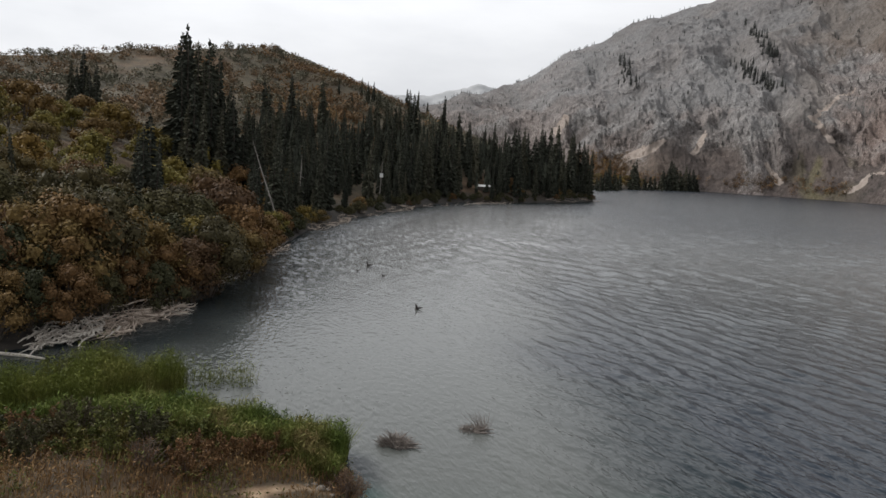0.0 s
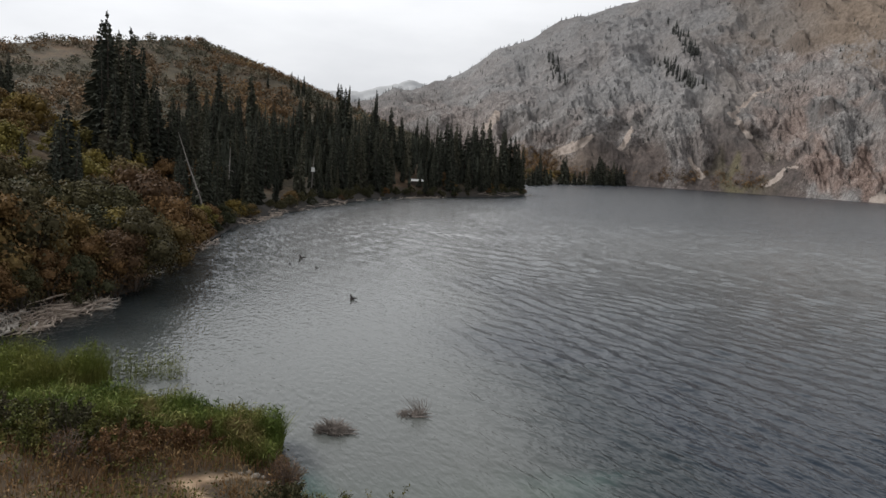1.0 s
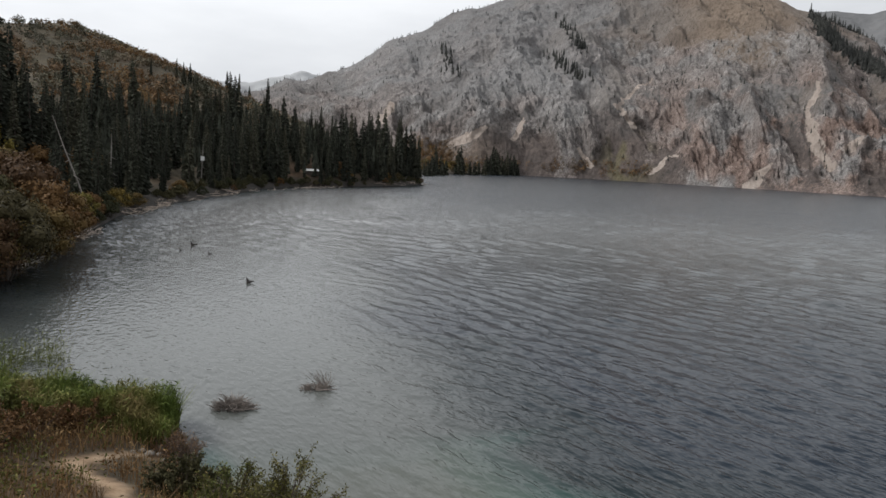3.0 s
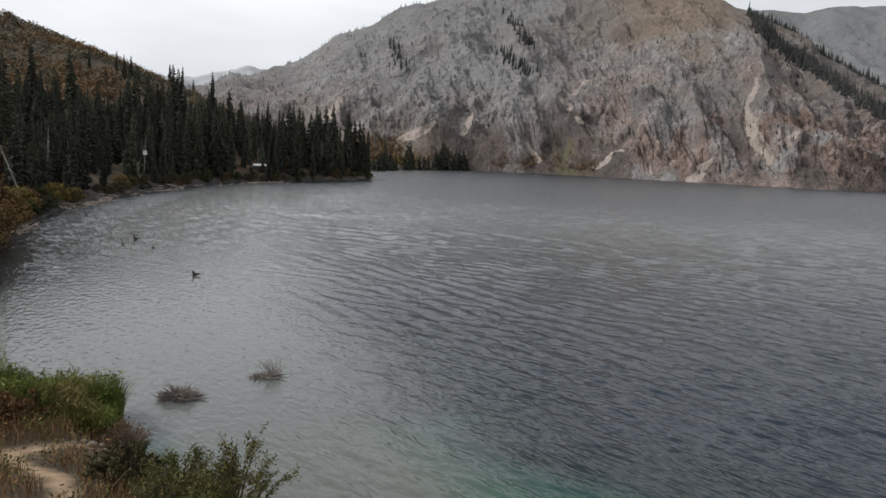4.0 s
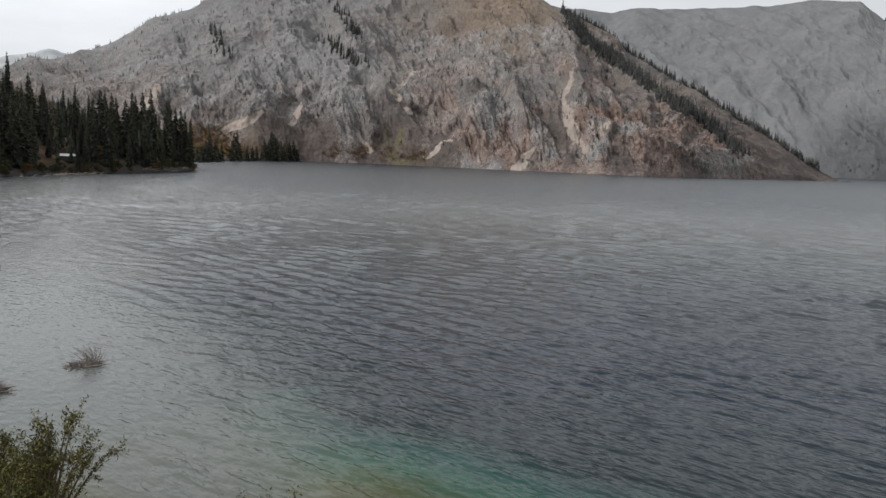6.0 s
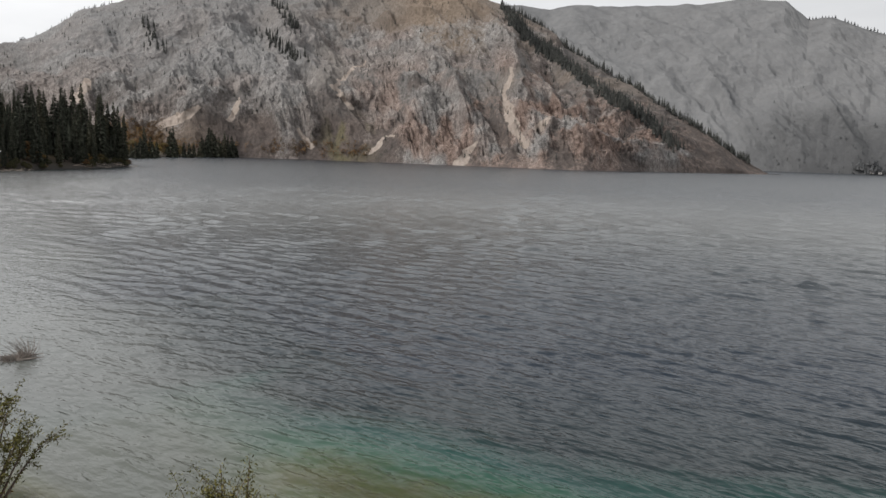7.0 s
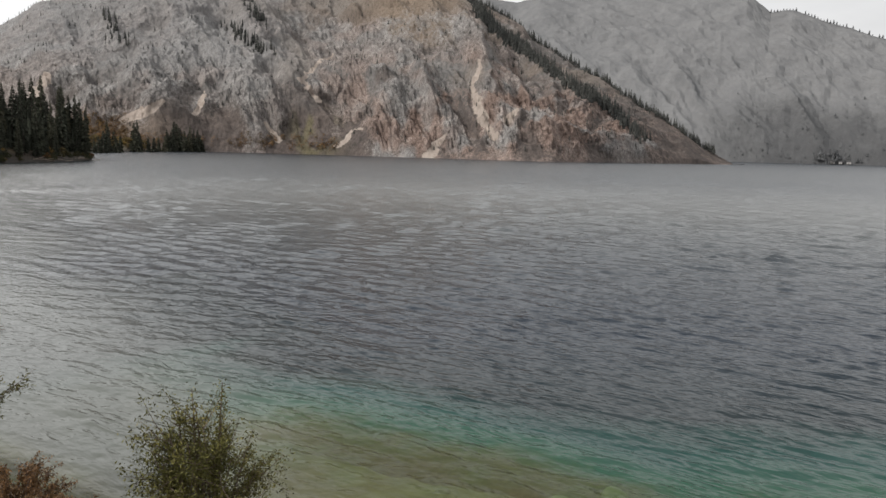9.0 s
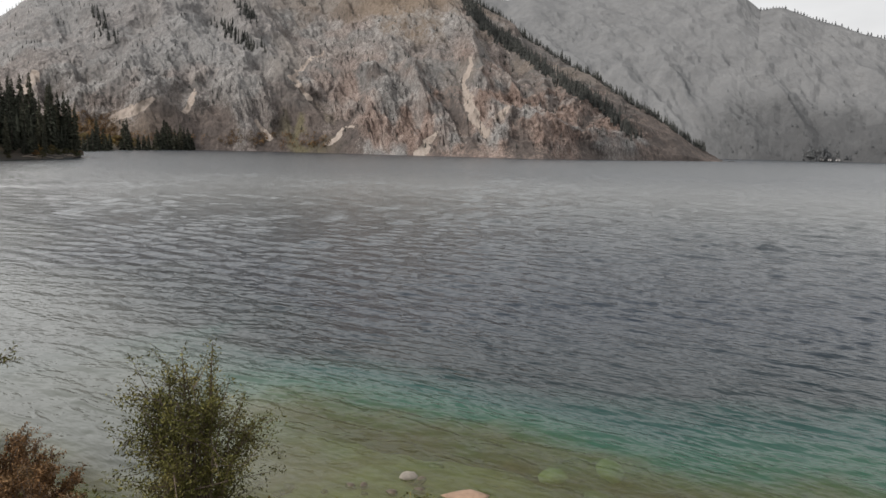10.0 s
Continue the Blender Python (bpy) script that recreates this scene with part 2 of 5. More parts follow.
def rock_material():
    """Limestone crags with turf, heath and tongues of loose stones between them."""
    m, n, l, b = material("mountain_rock")
    big = noise_of(n, l, 0.012, 5.0, 0.6)
    tone = noise_of(n, l, 0.045, 9.0, 0.66, (1.0, 1.0, 0.8))
    fine = noise_of(n, l, 0.30, 6.0, 0.68, (1.0, 1.0, 0.7))
    grit = noise_of(n, l, 0.85, 4.0, 0.65, (1.0, 1.0, 0.6))
    rock = ramp_of(n, l, tone, [(0.30, (0.175, 0.167, 0.163)), (0.5, (0.232, 0.222, 0.215)), (0.68, (0.31, 0.298, 0.288))])
    warm = ramp_of(n, l, tone, [(0.3, (0.145, 0.103, 0.086)), (0.5, (0.228, 0.169, 0.144)), (0.7, (0.34, 0.280, 0.250))])
    rock = mix_of(n, l, attr_of(n, "warm"), rock, warm)
    rock = mix_of(n, l, 1.0, rock, ramp_of(n, l, fine, [(0.34, (0.76, 0.755, 0.75)), (0.5, (1.0, 1.0, 1.0)), (0.66, (1.2, 1.195, 1.19))]), 'MULTIPLY')
    rock = mix_of(n, l, 1.0, rock, ramp_of(n, l, grit, [(0.36, (0.72, 0.72, 0.72)), (0.64, (1.26, 1.26, 1.26))]), 'MULTIPLY')
    c1 = cracks_of(n, l, 0.05, (1.0, 1.0, 0.55), 0.02, detail=8.0)
    rock = mix_of(n, l, 1.0, rock, ramp_of(n, l, c1, [(0.0, (0.62, 0.61, 0.60)), (1.0, (1.0, 1.0, 1.0))]), 'MULTIPLY')
    c2 = cracks_of(n, l, 0.13, (1.0, 1.0, 0.4), 0.03, detail=6.0)
    rock = mix_of(n, l, 1.0, rock, ramp_of(n, l, c2, [(0.0, (0.66, 0.65, 0.64)), (1.0, (1.05, 1.05, 1.05))]), 'MULTIPLY')
    turf = ramp_of(n, l, big, [(0.35, (0.172, 0.166, 0.163)), (0.55, (0.182, 0.173, 0.167)), (0.7, (0.197, 0.179, 0.167))])
    turf = mix_of(n, l, attr_of(n, "heath"), turf, ramp_of(n, l, tone, [(0.35, (0.088, 0.075, 0.070)), (0.6, (0.142, 0.115, 0.103))]))
    turf = mix_of(n, l, attr_of(n, "ochre"), turf, (0.232, 0.184, 0.145))
    turf = mix_of(n, l, attr_of(n, "lush"), turf, (0.15, 0.132, 0.085))
    turf = mix_of(n, l, 1.0, turf, ramp_of(n, l, fine, [(0.36, (0.66, 0.67, 0.66)), (0.52, (1.0, 1.0, 1.0)), (0.66, (1.12, 1.11, 1.10))]), 'MULTIPLY')
    bare = range_of(n, l, sum_of(n, l, attr_of(n, "rock"), (tone, 0.7), (fine, 0.7), (grit, 0.4)), 0.36, 0.64)
    col = mix_of(n, l, bare, turf, rock)
    # Haze over the upper left of the face, painted in as a paler grey.
    col = mix_of(n, l, attr_of(n, "pale"), col, ramp_of(n, l, fine, [(0.35, (0.19, 0.19, 0.192)), (0.65, (0.30, 0.299, 0.30))]))
    loose = ramp_of(n, l, fine, [(0.3, (0.31, 0.26, 0.225)), (0.7, (0.44, 0.38, 0.335))])
    rubble = range_of(n, l, sum_of(n, l, attr_of(n, "scree"), (fine, 0.7), (grit, 0.4)), 0.40, 0.62)
    col = mix_of(n, l, rubble, col, loose)
    l.new(col, b.inputs["Base Color"])
    b.inputs["Roughness"].default_value = 0.95
    b.inputs["Specular IOR Level"].default_value = 0.12
    bump_of(n, l, grit, 0.7, 1.6, b, bump_of(n, l, fine, 0.8, 3.0, None))
    return m


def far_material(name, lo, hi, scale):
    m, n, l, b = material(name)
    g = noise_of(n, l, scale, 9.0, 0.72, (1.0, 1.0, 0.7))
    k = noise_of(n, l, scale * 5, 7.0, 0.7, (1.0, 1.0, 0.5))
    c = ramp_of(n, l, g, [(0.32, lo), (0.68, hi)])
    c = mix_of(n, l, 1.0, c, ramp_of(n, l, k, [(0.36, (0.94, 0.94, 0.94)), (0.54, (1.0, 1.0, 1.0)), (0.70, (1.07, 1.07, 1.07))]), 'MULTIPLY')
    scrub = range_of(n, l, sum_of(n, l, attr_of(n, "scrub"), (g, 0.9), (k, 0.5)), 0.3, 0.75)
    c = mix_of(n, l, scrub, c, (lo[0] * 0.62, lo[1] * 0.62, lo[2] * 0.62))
    l.new(c, b.inputs["Base Color"])
    b.inputs["Roughness"].default_value = 1.0
    b.inputs["Specular IOR Level"].default_value = 0.0
    bump_of(n, l, k, 0.6, 6.0, b, bump_of(n, l, g, 0.4, 7.0, None))
    return m


def water_material():
    m, n, l, b = material("lake_water")
    mottle = noise_of(n, l, 0.75, 6.0, 0.65, (1.0, 1.0, 0.0))
    depth = sum_of(n, l, attr_of(n, "depth"), (mottle, 0.16))
    body = ramp_of(n, l, depth, [(0.0, (0.115, 0.10, 0.05)), (0.085, (0.066, 0.084, 0.033)), (0.17, (0.024, 0.072, 0.046)), (0.30, (0.010, 0.044, 0.038)), (0.46, (0.006, 0.014, 0.017)), (1.0, (0.004, 0.011, 0.021))])
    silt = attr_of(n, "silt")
    # Far grey: the sky's bright reflection painted into the water's body colour.
    body = mix_of(n, l, silt, body, mix_of(n, l, attr_of(n, "sky_sheen"), (0.102, 0.108, 0.100), (0.215, 0.215, 0.21)))
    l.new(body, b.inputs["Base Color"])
    co = n.new("ShaderNodeTexCoord").outputs["Object"]
    turn = n.new("ShaderNodeMapping")
    turn.inputs["Rotation"].default_value = (0, 0, radians(-17.5))
    l.new(co, turn.inputs["Vector"])
    v = turn.outputs["Vector"]
    lanes = noise_of(n, l, 1.0, 5.0, 0.7, (0.10, 0.025, 1.0), vec=v)
    lane_r = n.new("ShaderNodeMapRange")
    lane_r.inputs["From Min"].default_value, lane_r.inputs["From Max"].default_value = 0.35, 0.65
    lane_r.inputs["To Min"].default_value, lane_r.inputs["To Max"].default_value = 0.6, 1.5
    l.new(lanes, lane_r.inputs["Value"])
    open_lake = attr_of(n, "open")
    open_r = n.new("ShaderNodeMapRange")
    open_r.inputs["To Min"].default_value, open_r.inputs["To Max"].default_value = 0.11, 0.26
    l.new(open_lake, open_r.inputs["Value"])
    l.new(open_r.outputs["Result"], b.inputs["Roughness"])
    far_chop = attr_of(n, "chop")
    # Index below real water's near the bank, above it far out, brightening sky reflections.
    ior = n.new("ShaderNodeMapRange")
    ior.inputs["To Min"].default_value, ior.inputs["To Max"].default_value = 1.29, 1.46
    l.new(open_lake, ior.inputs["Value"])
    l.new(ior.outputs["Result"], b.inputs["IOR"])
    w1 = noise_of(n, l, 1.0, 2.0, 0.5, (1.7, 0.55, 1.0), vec=v)
    w2 = noise_of(n, l, 1.0, 2.0, 0.5, (3.6, 1.5, 1.0), vec=v)
    w3 = noise_of(n, l, 1.0, 2.0, 0.5, (7.0, 3.6, 1.0), vec=v)
    long_bump = n.new("ShaderNodeBump")
    long_bump.inputs["Distance"].default_value = 0.12
    l.new(far_chop, long_bump.inputs["Strength"])
    l.new(w1, long_bump.inputs["Height"])
    n2 = bump_of(n, l, w2, 0.7, 0.07, None, long_bump.outputs["Normal"])
    n3 = bump_of(n, l, w3, 0.6, 0.014, None, n2)
    # short steep crests in loose flocks
    crest = cracks_of(n, l, 1.0, (2.4, 0.55, 1.0), 0.11, vec=v, detail=1.0)
    flock = range_of(n, l, noise_of(n, l, 1.0, 3.0, 0.6, (0.55, 0.30, 1.0), vec=v), 0.50, 0.62)
    lip = n.new("ShaderNodeMath")
    lip.operation = 'MULTIPLY'
    l.new(range_of(n, l, crest, 0.0, 1.0, 1.0, 0.0), lip.inputs[0])
    windy = n.new("ShaderNodeMath")
    windy.operation = 'MULTIPLY'
    l.new(flock, windy.inputs[0])
    l.new(attr_of(n, "wind"), windy.inputs[1])
    l.new(windy.outputs[0], lip.inputs[1])
    n3 = bump_of(n, l, lip.outputs[0], 0.6, 0.028, None, n3)
    # the slopes of waves too small to model out on the lake
    tx = n.new("ShaderNodeTexNoise")
    tx.inputs["Scale"].default_value, tx.inputs["Detail"].default_value = 1.0, 4.0
    fm = n.new("ShaderNodeMapping")
    fm.inputs["Scale"].default_value = (2.4, 0.55, 1.0)
    l.new(v, fm.inputs["Vector"])
    l.new(fm.outputs["Vector"], tx.inputs["Vector"])
    cen = n.new("ShaderNodeVectorMath")
    cen.operation = 'SUBTRACT'
    cen.inputs[1].default_value = (0.5, 0.5, 0.5)
    l.new(tx.outputs["Color"], cen.inputs[0])
    flat = n.new("ShaderNodeVectorMath")
    flat.operation = 'MULTIPLY'
    flat.inputs[1].default_value = (0.9, 0.9, 0.0)
    l.new(cen.outputs["Vector"], flat.inputs[0])
    gain = n.new("ShaderNodeMath")
    gain.operation = 'MULTIPLY'
    l.new(open_lake, gain.inputs[0])
    l.new(lane_r.outputs["Result"], gain.inputs[1])
    amt = n.new("ShaderNodeVectorMath")
    amt.operation = 'SCALE'
    l.new(flat.outputs["Vector"], amt.inputs[0])
    l.new(gain.outputs[0], amt.inputs["Scale"])
    tilt = n.new("ShaderNodeVectorMath")
    l.new(n3, tilt.inputs[0])
    l.new(amt.outputs["Vector"], tilt.inputs[1])
    unit = n.new("ShaderNodeVectorMath")
    unit.operation = 'NORMALIZE'
    l.new(tilt.outputs["Vector"], unit.inputs[0])
    l.new(unit.outputs["Vector"], b.inputs["Normal"])
    clear = n.new("ShaderNodeBsdfTransparent")
    clear.inputs["Color"].default_value = (0.66, 0.88, 0.70, 1)
    gl = n.new("ShaderNodeMixShader")
    see = n.new("ShaderNodeMapRange")
    see.inputs["From Min"].default_value, see.inputs["From Max"].default_value = 0.0, 0.22
    see.inputs["To Min"].default_value, see.inputs["To Max"].default_value = 0.52, 0.0
    l.new(depth, see.inputs["Value"])
    cloud = n.new("ShaderNodeMath")
    cloud.operation = 'SUBTRACT'
    cloud.use_clamp = True
    l.new(see.outputs["Result"], cloud.inputs[0])
    l.new(silt, cloud.inputs[1])
    l.new(cloud.outputs[0], gl.inputs["Fac"])
    l.new(b.outputs["BSDF"], gl.inputs[1])
    l.new(clear.outputs["BSDF"], gl.inputs[2])
    l.new(gl.outputs["Shader"], n["Material Output"].inputs["Surface"])
    return m


M_GROUND, M_ROCK, M_WATER = ground_material(), rock_material(), water_material()
# Distance haze is put into these slopes' grey, low-contrast base colours.
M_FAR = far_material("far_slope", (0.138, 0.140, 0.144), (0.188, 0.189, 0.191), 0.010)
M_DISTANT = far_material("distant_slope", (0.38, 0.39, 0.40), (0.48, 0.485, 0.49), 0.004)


# ---------------------------------------------------------------- building helpers


class Field:
    """Smooth random field over the plane, of lattice size one."""
    def __init__(self, seed):
        self.t = np.random.default_rng(seed).random((256, 256))

    def __call__(self, x, y):
        xi, yi = np.floor(x).astype(int), np.floor(y).astype(int)
        fx, fy = x - xi, y - yi
        fx, fy = fx * fx * (3 - 2 * fx), fy * fy * (3 - 2 * fy)
        a, b = self.t[xi % 256, yi % 256], self.t[(xi + 1) % 256, yi % 256]
        c, d = self.t[xi % 256, (yi + 1) % 256], self.t[(xi + 1) % 256, (yi + 1) % 256]
        return (a * (1 - fx) + b * fx) * (1 - fy) + (c * (1 - fx) + d * fx) * fy

    def fbm(self, x, y, octaves=5, gain=0.5, ridged=False):
        s, amp, tot = 0, 1.0, 0
        for k in range(octaves):
            v = self(x * 2 ** k + 17.3 * k, y * 2 ** k + 9.1 * k)
            if ridged:
                v = 1 - np.abs(2 * v - 1)
            s, tot, amp = s + amp * v, tot + amp, amp * gain
        return s / tot


F1, F2, F3 = Field(1), Field(2), Field(3)


def smooth(a, b, x):
    t = np.clip((x - a) / (b - a), 0, 1)
    return t * t * (3 - 2 * t)


def mesh_of(name, verts, faces, mat, smooth_faces=False):
    me = bpy.data.meshes.new(name)
    me.from_pydata([tuple(v) for v in np.asarray(verts, float)], [], [tuple(int(i) for i in f) for f in faces])
    me.materials.append(mat)
    if smooth_faces:
        me.polygons.foreach_set("use_smooth", [True] * len(me.polygons))
    me.update()
    return me


def piece(name, verts, faces, mat, parent=None, label="", smooth_faces=False):
    """One mesh object, under parent where there is one."""
    ob = new(name, mesh_of(name, verts, faces, mat, smooth_faces))
    if parent:
        ob.parent = parent
    return tagged(ob, label)


def add_attr(ob, name, values):
    a = ob.data.attributes.new(name, 'FLOAT', 'POINT')
    a.data.foreach_set("value", np.asarray(values, np.float32))


def grid_faces(nu, nv):
    i = np.arange(nu * nv).reshape(nu, nv)
    return np.stack([i[:-1, :-1], i[1:, :-1], i[1:, 1:], i[:-1, 1:]], -1).reshape(-1, 4)


def steps(*spans):
    """Coordinates from spans of (start, end, step)."""
    out = []
    for a, b, s in spans:
        out += list(np.linspace(a, b, max(2, int(round(abs(b - a) / s)) + 1))[:-1])
    return np.array(out + [spans[-1][1]])


class Bag:
    """Collects vertices and faces of one mesh."""
    def __init__(self):
        self.v, self.f, self.n = [], [], 0

    def add(self, v, f):
        v = np.asarray(v, float)
        self.v.append(v)
        self.f += [tuple(int(i) + self.n for i in k) for k in f]
        self.n += len(v)

    def piece(self, name, mat, parent=None, label="", smooth_faces=False):
        return piece(name, np.concatenate(self.v), self.f, mat, parent, label, smooth_faces)

    def tube(self, points, radii, sides=6):
        p = np.asarray(points, float)
        d = np.gradient(p, axis=0)
        d /= np.linalg.norm(d, axis=1)[:, None] + 1e-9
        up = np.where(np.abs(d[:, 2:3]) > 0.9, [[1.0, 0, 0]], [[0, 0, 1.0]])
        a = np.cross(d, up)
        a /= np.linalg.norm(a, axis=1)[:, None] + 1e-9
        b = np.cross(d, a)
        th = np.arange(sides) * 2 * np.pi / sides
        r = np.asarray(radii, float)[:, None, None]
        ring = p[:, None] + r * (np.cos(th)[None, :, None] * a[:, None] + np.sin(th)[None, :, None] * b[:, None])
        n = len(p)
        f = []
        for i in range(n - 1):
            for k in range(sides):
                f.append((i * sides + k, i * sides + (k + 1) % sides, (i + 1) * sides + (k + 1) % sides, (i + 1) * sides + k))
        f.append(tuple(range(sides))[::-1])
        f.append(tuple((n - 1) * sides + k for k in range(sides)))
        self.add(ring.reshape(-1, 3), f)

    def leaves(self, at, size, r, lift=0.3, slim=0.45, out=None, loose=0.35, three=False):
        """Small pointed leaves at the places given, each turned its own way; out: the way their faces look."""
        at = np.asarray(at, float)
        k = len(at)
        d = r.normal(size=(k, 3))
        d[:, 2] += lift
        if out is None:
            s = np.cross(d, r.normal(size=(k, 3)))
        else:
            s = np.cross(d, np.asarray(out, float) + r.normal(size=(k, 3)) * loose)
            d = np.cross(s, np.asarray(out, float))
        d /= np.linalg.norm(d, axis=1)[:, None] + 1e-9
        s /= np.linalg.norm(s, axis=1)[:, None] + 1e-9
        L = (size * r.uniform(0.6, 1.3, k))[:, None]
        if three:
            v = np.stack([at - d * L * 0.4 - s * L * slim * 0.5, at - d * L * 0.4 + s * L * slim * 0.5, at + d * L * 0.5], 1)
            self.add(v.reshape(-1, 3), np.arange(k)[:, None] * 3 + np.arange(3))
            return
        v = np.stack([at - d * L * 0.5, at + s * L * slim * 0.5 + d * L * 0.05, at + d * L * 0.5, at - s * L * slim * 0.5 + d * L * 0.05], 1)
        i = np.arange(k)[:, None] * 4 + np.arange(4)
        self.add(v.reshape(-1, 3), i)

    def blades(self, at, heights, width, r, lean=0.25, wind=(0.0, 0.0)):
        """Grass blades of three joints from the places given."""
        at = np.asarray(at, float)
        k = len(at)
        h = np.asarray(heights, float)[:, None]
        a = r.uniform(0, 2 * np.pi, k)
        out = np.stack([np.cos(a), np.sin(a), np.zeros(k)], 1) * r.uniform(0.1, 1, k)[:, None] * lean + np.array([wind[0], wind[1], 0])
        b = a + np.pi / 2 + r.normal(size=k) * 0.5
        s = np.stack([np.cos(b), np.sin(b), np.zeros(k)], 1) * width * r.uniform(0.6, 1.3, k)[:, None]
        up = np.array([0, 0, 1.0])
        p1 = at + up * h * 0.5 + out * h * 0.25
        p2 = at + up * h * (1 - 0.25 * np.linalg.norm(out, axis=1)[:, None]) + out * h
        v = np.stack([at - s * 0.5, at + s * 0.5, p1 + s * 0.5, p1 - s * 0.5, p2], 1)
        i = np.arange(k) * 5
        f = [(j, j + 1, j + 2, j + 3) for j in i] + [(j + 3, j + 2, j + 4) for j in i]
        self.add(v.reshape(-1, 3), f)


# ---------------------------------------------------------------- the lie of the land
SHORE = np.array([
    (70, -70), (30, -16), (15.8, 3.4), (9.6, 9.2), (7.2, 11.4), (4.6, 12.9), (2.7, 14.6), (1.6, 17.6), (0.2, 21),
    (-1.9, 23.5), (-2.7, 26), (-3.4, 28.4), (-7.3, 30.4), (-12, 31.2), (-17, 28.4), (-27, 25.5), (-45, 27),
    (-45, 33), (-30, 37), (-24.5, 41), (-20.6, 45.3), (-20.4, 55), (-19.0, 60.5), (-20.6, 68), (-21.6, 75), (-21.2, 90), (-22.3, 122),
    (-19, 150), (-12.3, 183), (-3, 225), (9, 256), (22, 262), (52, 305), (66, 328), (70, 365), (62, 420), (80, 500),
    (112, 591), (190, 735), (260, 835), (330, 890)], float)
LAND = np.concatenate([SHORE, [(330, 1100), (0, 1300), (-2500, 1500), (-2600, -2600), (2600, -2600), (400, -300)]])
RIDGE = np.array([(-600, 150, 50), (-400, 230, 46), (-180, 300, 44), (-120, 332, 57), (-92, 369, 64), (-62, 446, 56),
                  (-33, 479, 45), (0, 480, 32), (50, 520, 14), (130, 680, 6), (230, 900, 5)], float)


def to_line(x, y, line):
    """Distance to a line of corners, and the height of the line there where it has one."""
    best, high = np.full(x.shape, 1e9), np.zeros(x.shape)
    for a, b in zip(line[:-1], line[1:]):
        d = b[:2] - a[:2]
        t = np.clip(((x - a[0]) * d[0] + (y - a[1]) * d[1]) / (d @ d), 0, 1)
        r = np.hypot(x - a[0] - t * d[0], y - a[1] - t * d[1])
        if line.shape[1] > 2:
            high = np.where(r < best, a[2] + t * (b[2] - a[2]), high)
        best = np.minimum(best, r)
    return best, high


def on_land(x, y):
    inside = np.zeros(x.shape, bool)
    for (x1, y1), (x2, y2) in zip(LAND, np.roll(LAND, -1, 0)):
        hit = ((y1 > y) != (y2 > y)) & (x < (x2 - x1) * (y - y1) / (y2 - y1 + 1e-12) + x1)
        inside ^= hit
    return inside


def deep_side(x, y):
    """0 in the shallow silty bay, 1 off the steep bank."""
    return smooth(-4.0, 9.0, (x - 5) * 0.97 - (y - 16) * 0.22)


def land_height(x, y):
    x, y = np.asarray(x, float), np.asarray(y, float)
    ds, _ = to_line(x, y, SHORE)
    land = on_land(x, y)
    dr, hr = to_line(x, y, RIDGE)
    hill = hr * (ds / (ds + dr + 1)) ** 0.95
    spur = 7.0 * np.exp(-(((x + 72) / 34) ** 2 + ((y - 105) / 40) ** 2)) * smooth(0, 25, ds)
    rough = (F1.fbm(x / 45, y / 45, 5) - 0.5) * np.minimum(ds * 0.12, 7) + (F2.fbm(x / 3.0, y / 3.0, 4) - 0.5) * np.minimum(ds * 0.25, 0.35)
    up = hill + spur + rough + np.minimum(ds * 0.18, 0.35)
    w = np.maximum(deep_side(x, y), smooth(37, 46, y))
    steep = 0.26 + 0.6 * smooth(12.5, 16.5, x) + 0.4 * smooth(37, 46, y)
    down = -((1 - w) * (0.12 + 2.0 * (1 - np.exp(-ds / 7.0)) + 0.004 * ds) + w * np.minimum(0.05 + steep * ds + 0.018 * ds ** 2 * (y < 40), 14))
    # the near bank: a shallow shelf, then a steep drop
    shelf = np.interp(y, [4, 8.3, 10.5, 13.6, 17.8, 21], [14.5, 12.7, 12.0, 10.6, 7.6, 5.2])
    brink = np.interp(y, [4, 7, 9.7, 13.5, 16.4, 19.9, 22.2, 24.5, 30], [17, 15.8, 14.9, 13.4, 12.0, 10.4, 8.6, 7.4, 6.5])
    fall = np.interp((x - shelf) / np.maximum(brink - shelf, 0.8), [-1.4, 0, 0.5, 1, 2, 4], [0.05, 0.8, 1.9, 3.3, 6.0, 12.0])
    near = (1 - smooth(22, 28, y)) * smooth(3.5, 6.5, x)
    down = down * (1 - near) - np.minimum(fall, 0.05 + 0.6 * ds) * near
    down += (F2.fbm(x / 2.2, y / 2.2, 3) - 0.5) * np.minimum(ds * 0.2, 0.5) + (F1.fbm(x / 4.5 + 8, y / 4.5, 4) - 0.5) * np.minimum(ds * 0.25, 0.9 + 1.8 * w * (1 - near))
    far = np.hypot(x, y) > 2500
    return np.where(land, np.maximum(up, 0.02), np.where(far, 4.0, np.minimum(down, -0.02 - 0.3 * smooth(0.6, 3.0, ds))))


def height_at(x, y):
    return float(land_height(np.array([x]), np.array([y]))[0])


def bearing(az, d):
    return d * math.sin(radians(az)), d * math.cos(radians(az))


# ---------------------------------------------------------------- ground
TRACK = np.array([(-3.6, 24.5), (-4.4, 24.1), (-5.1, 23.2), (-5.5, 22.6), (-4.9, 21.9), (-4.0, 21.2), (-3.7, 20.0), (-4.4, 18.0)], float)
gx = steps((-4800, -600, 300), (-600, -140, 20), (-140, -45, 3.0), (-45, -12, 0.7), (-12, 4, 0.3), (4, 24, 0.7), (24, 140, 5), (140, 360, 9), (360, 4800, 300))
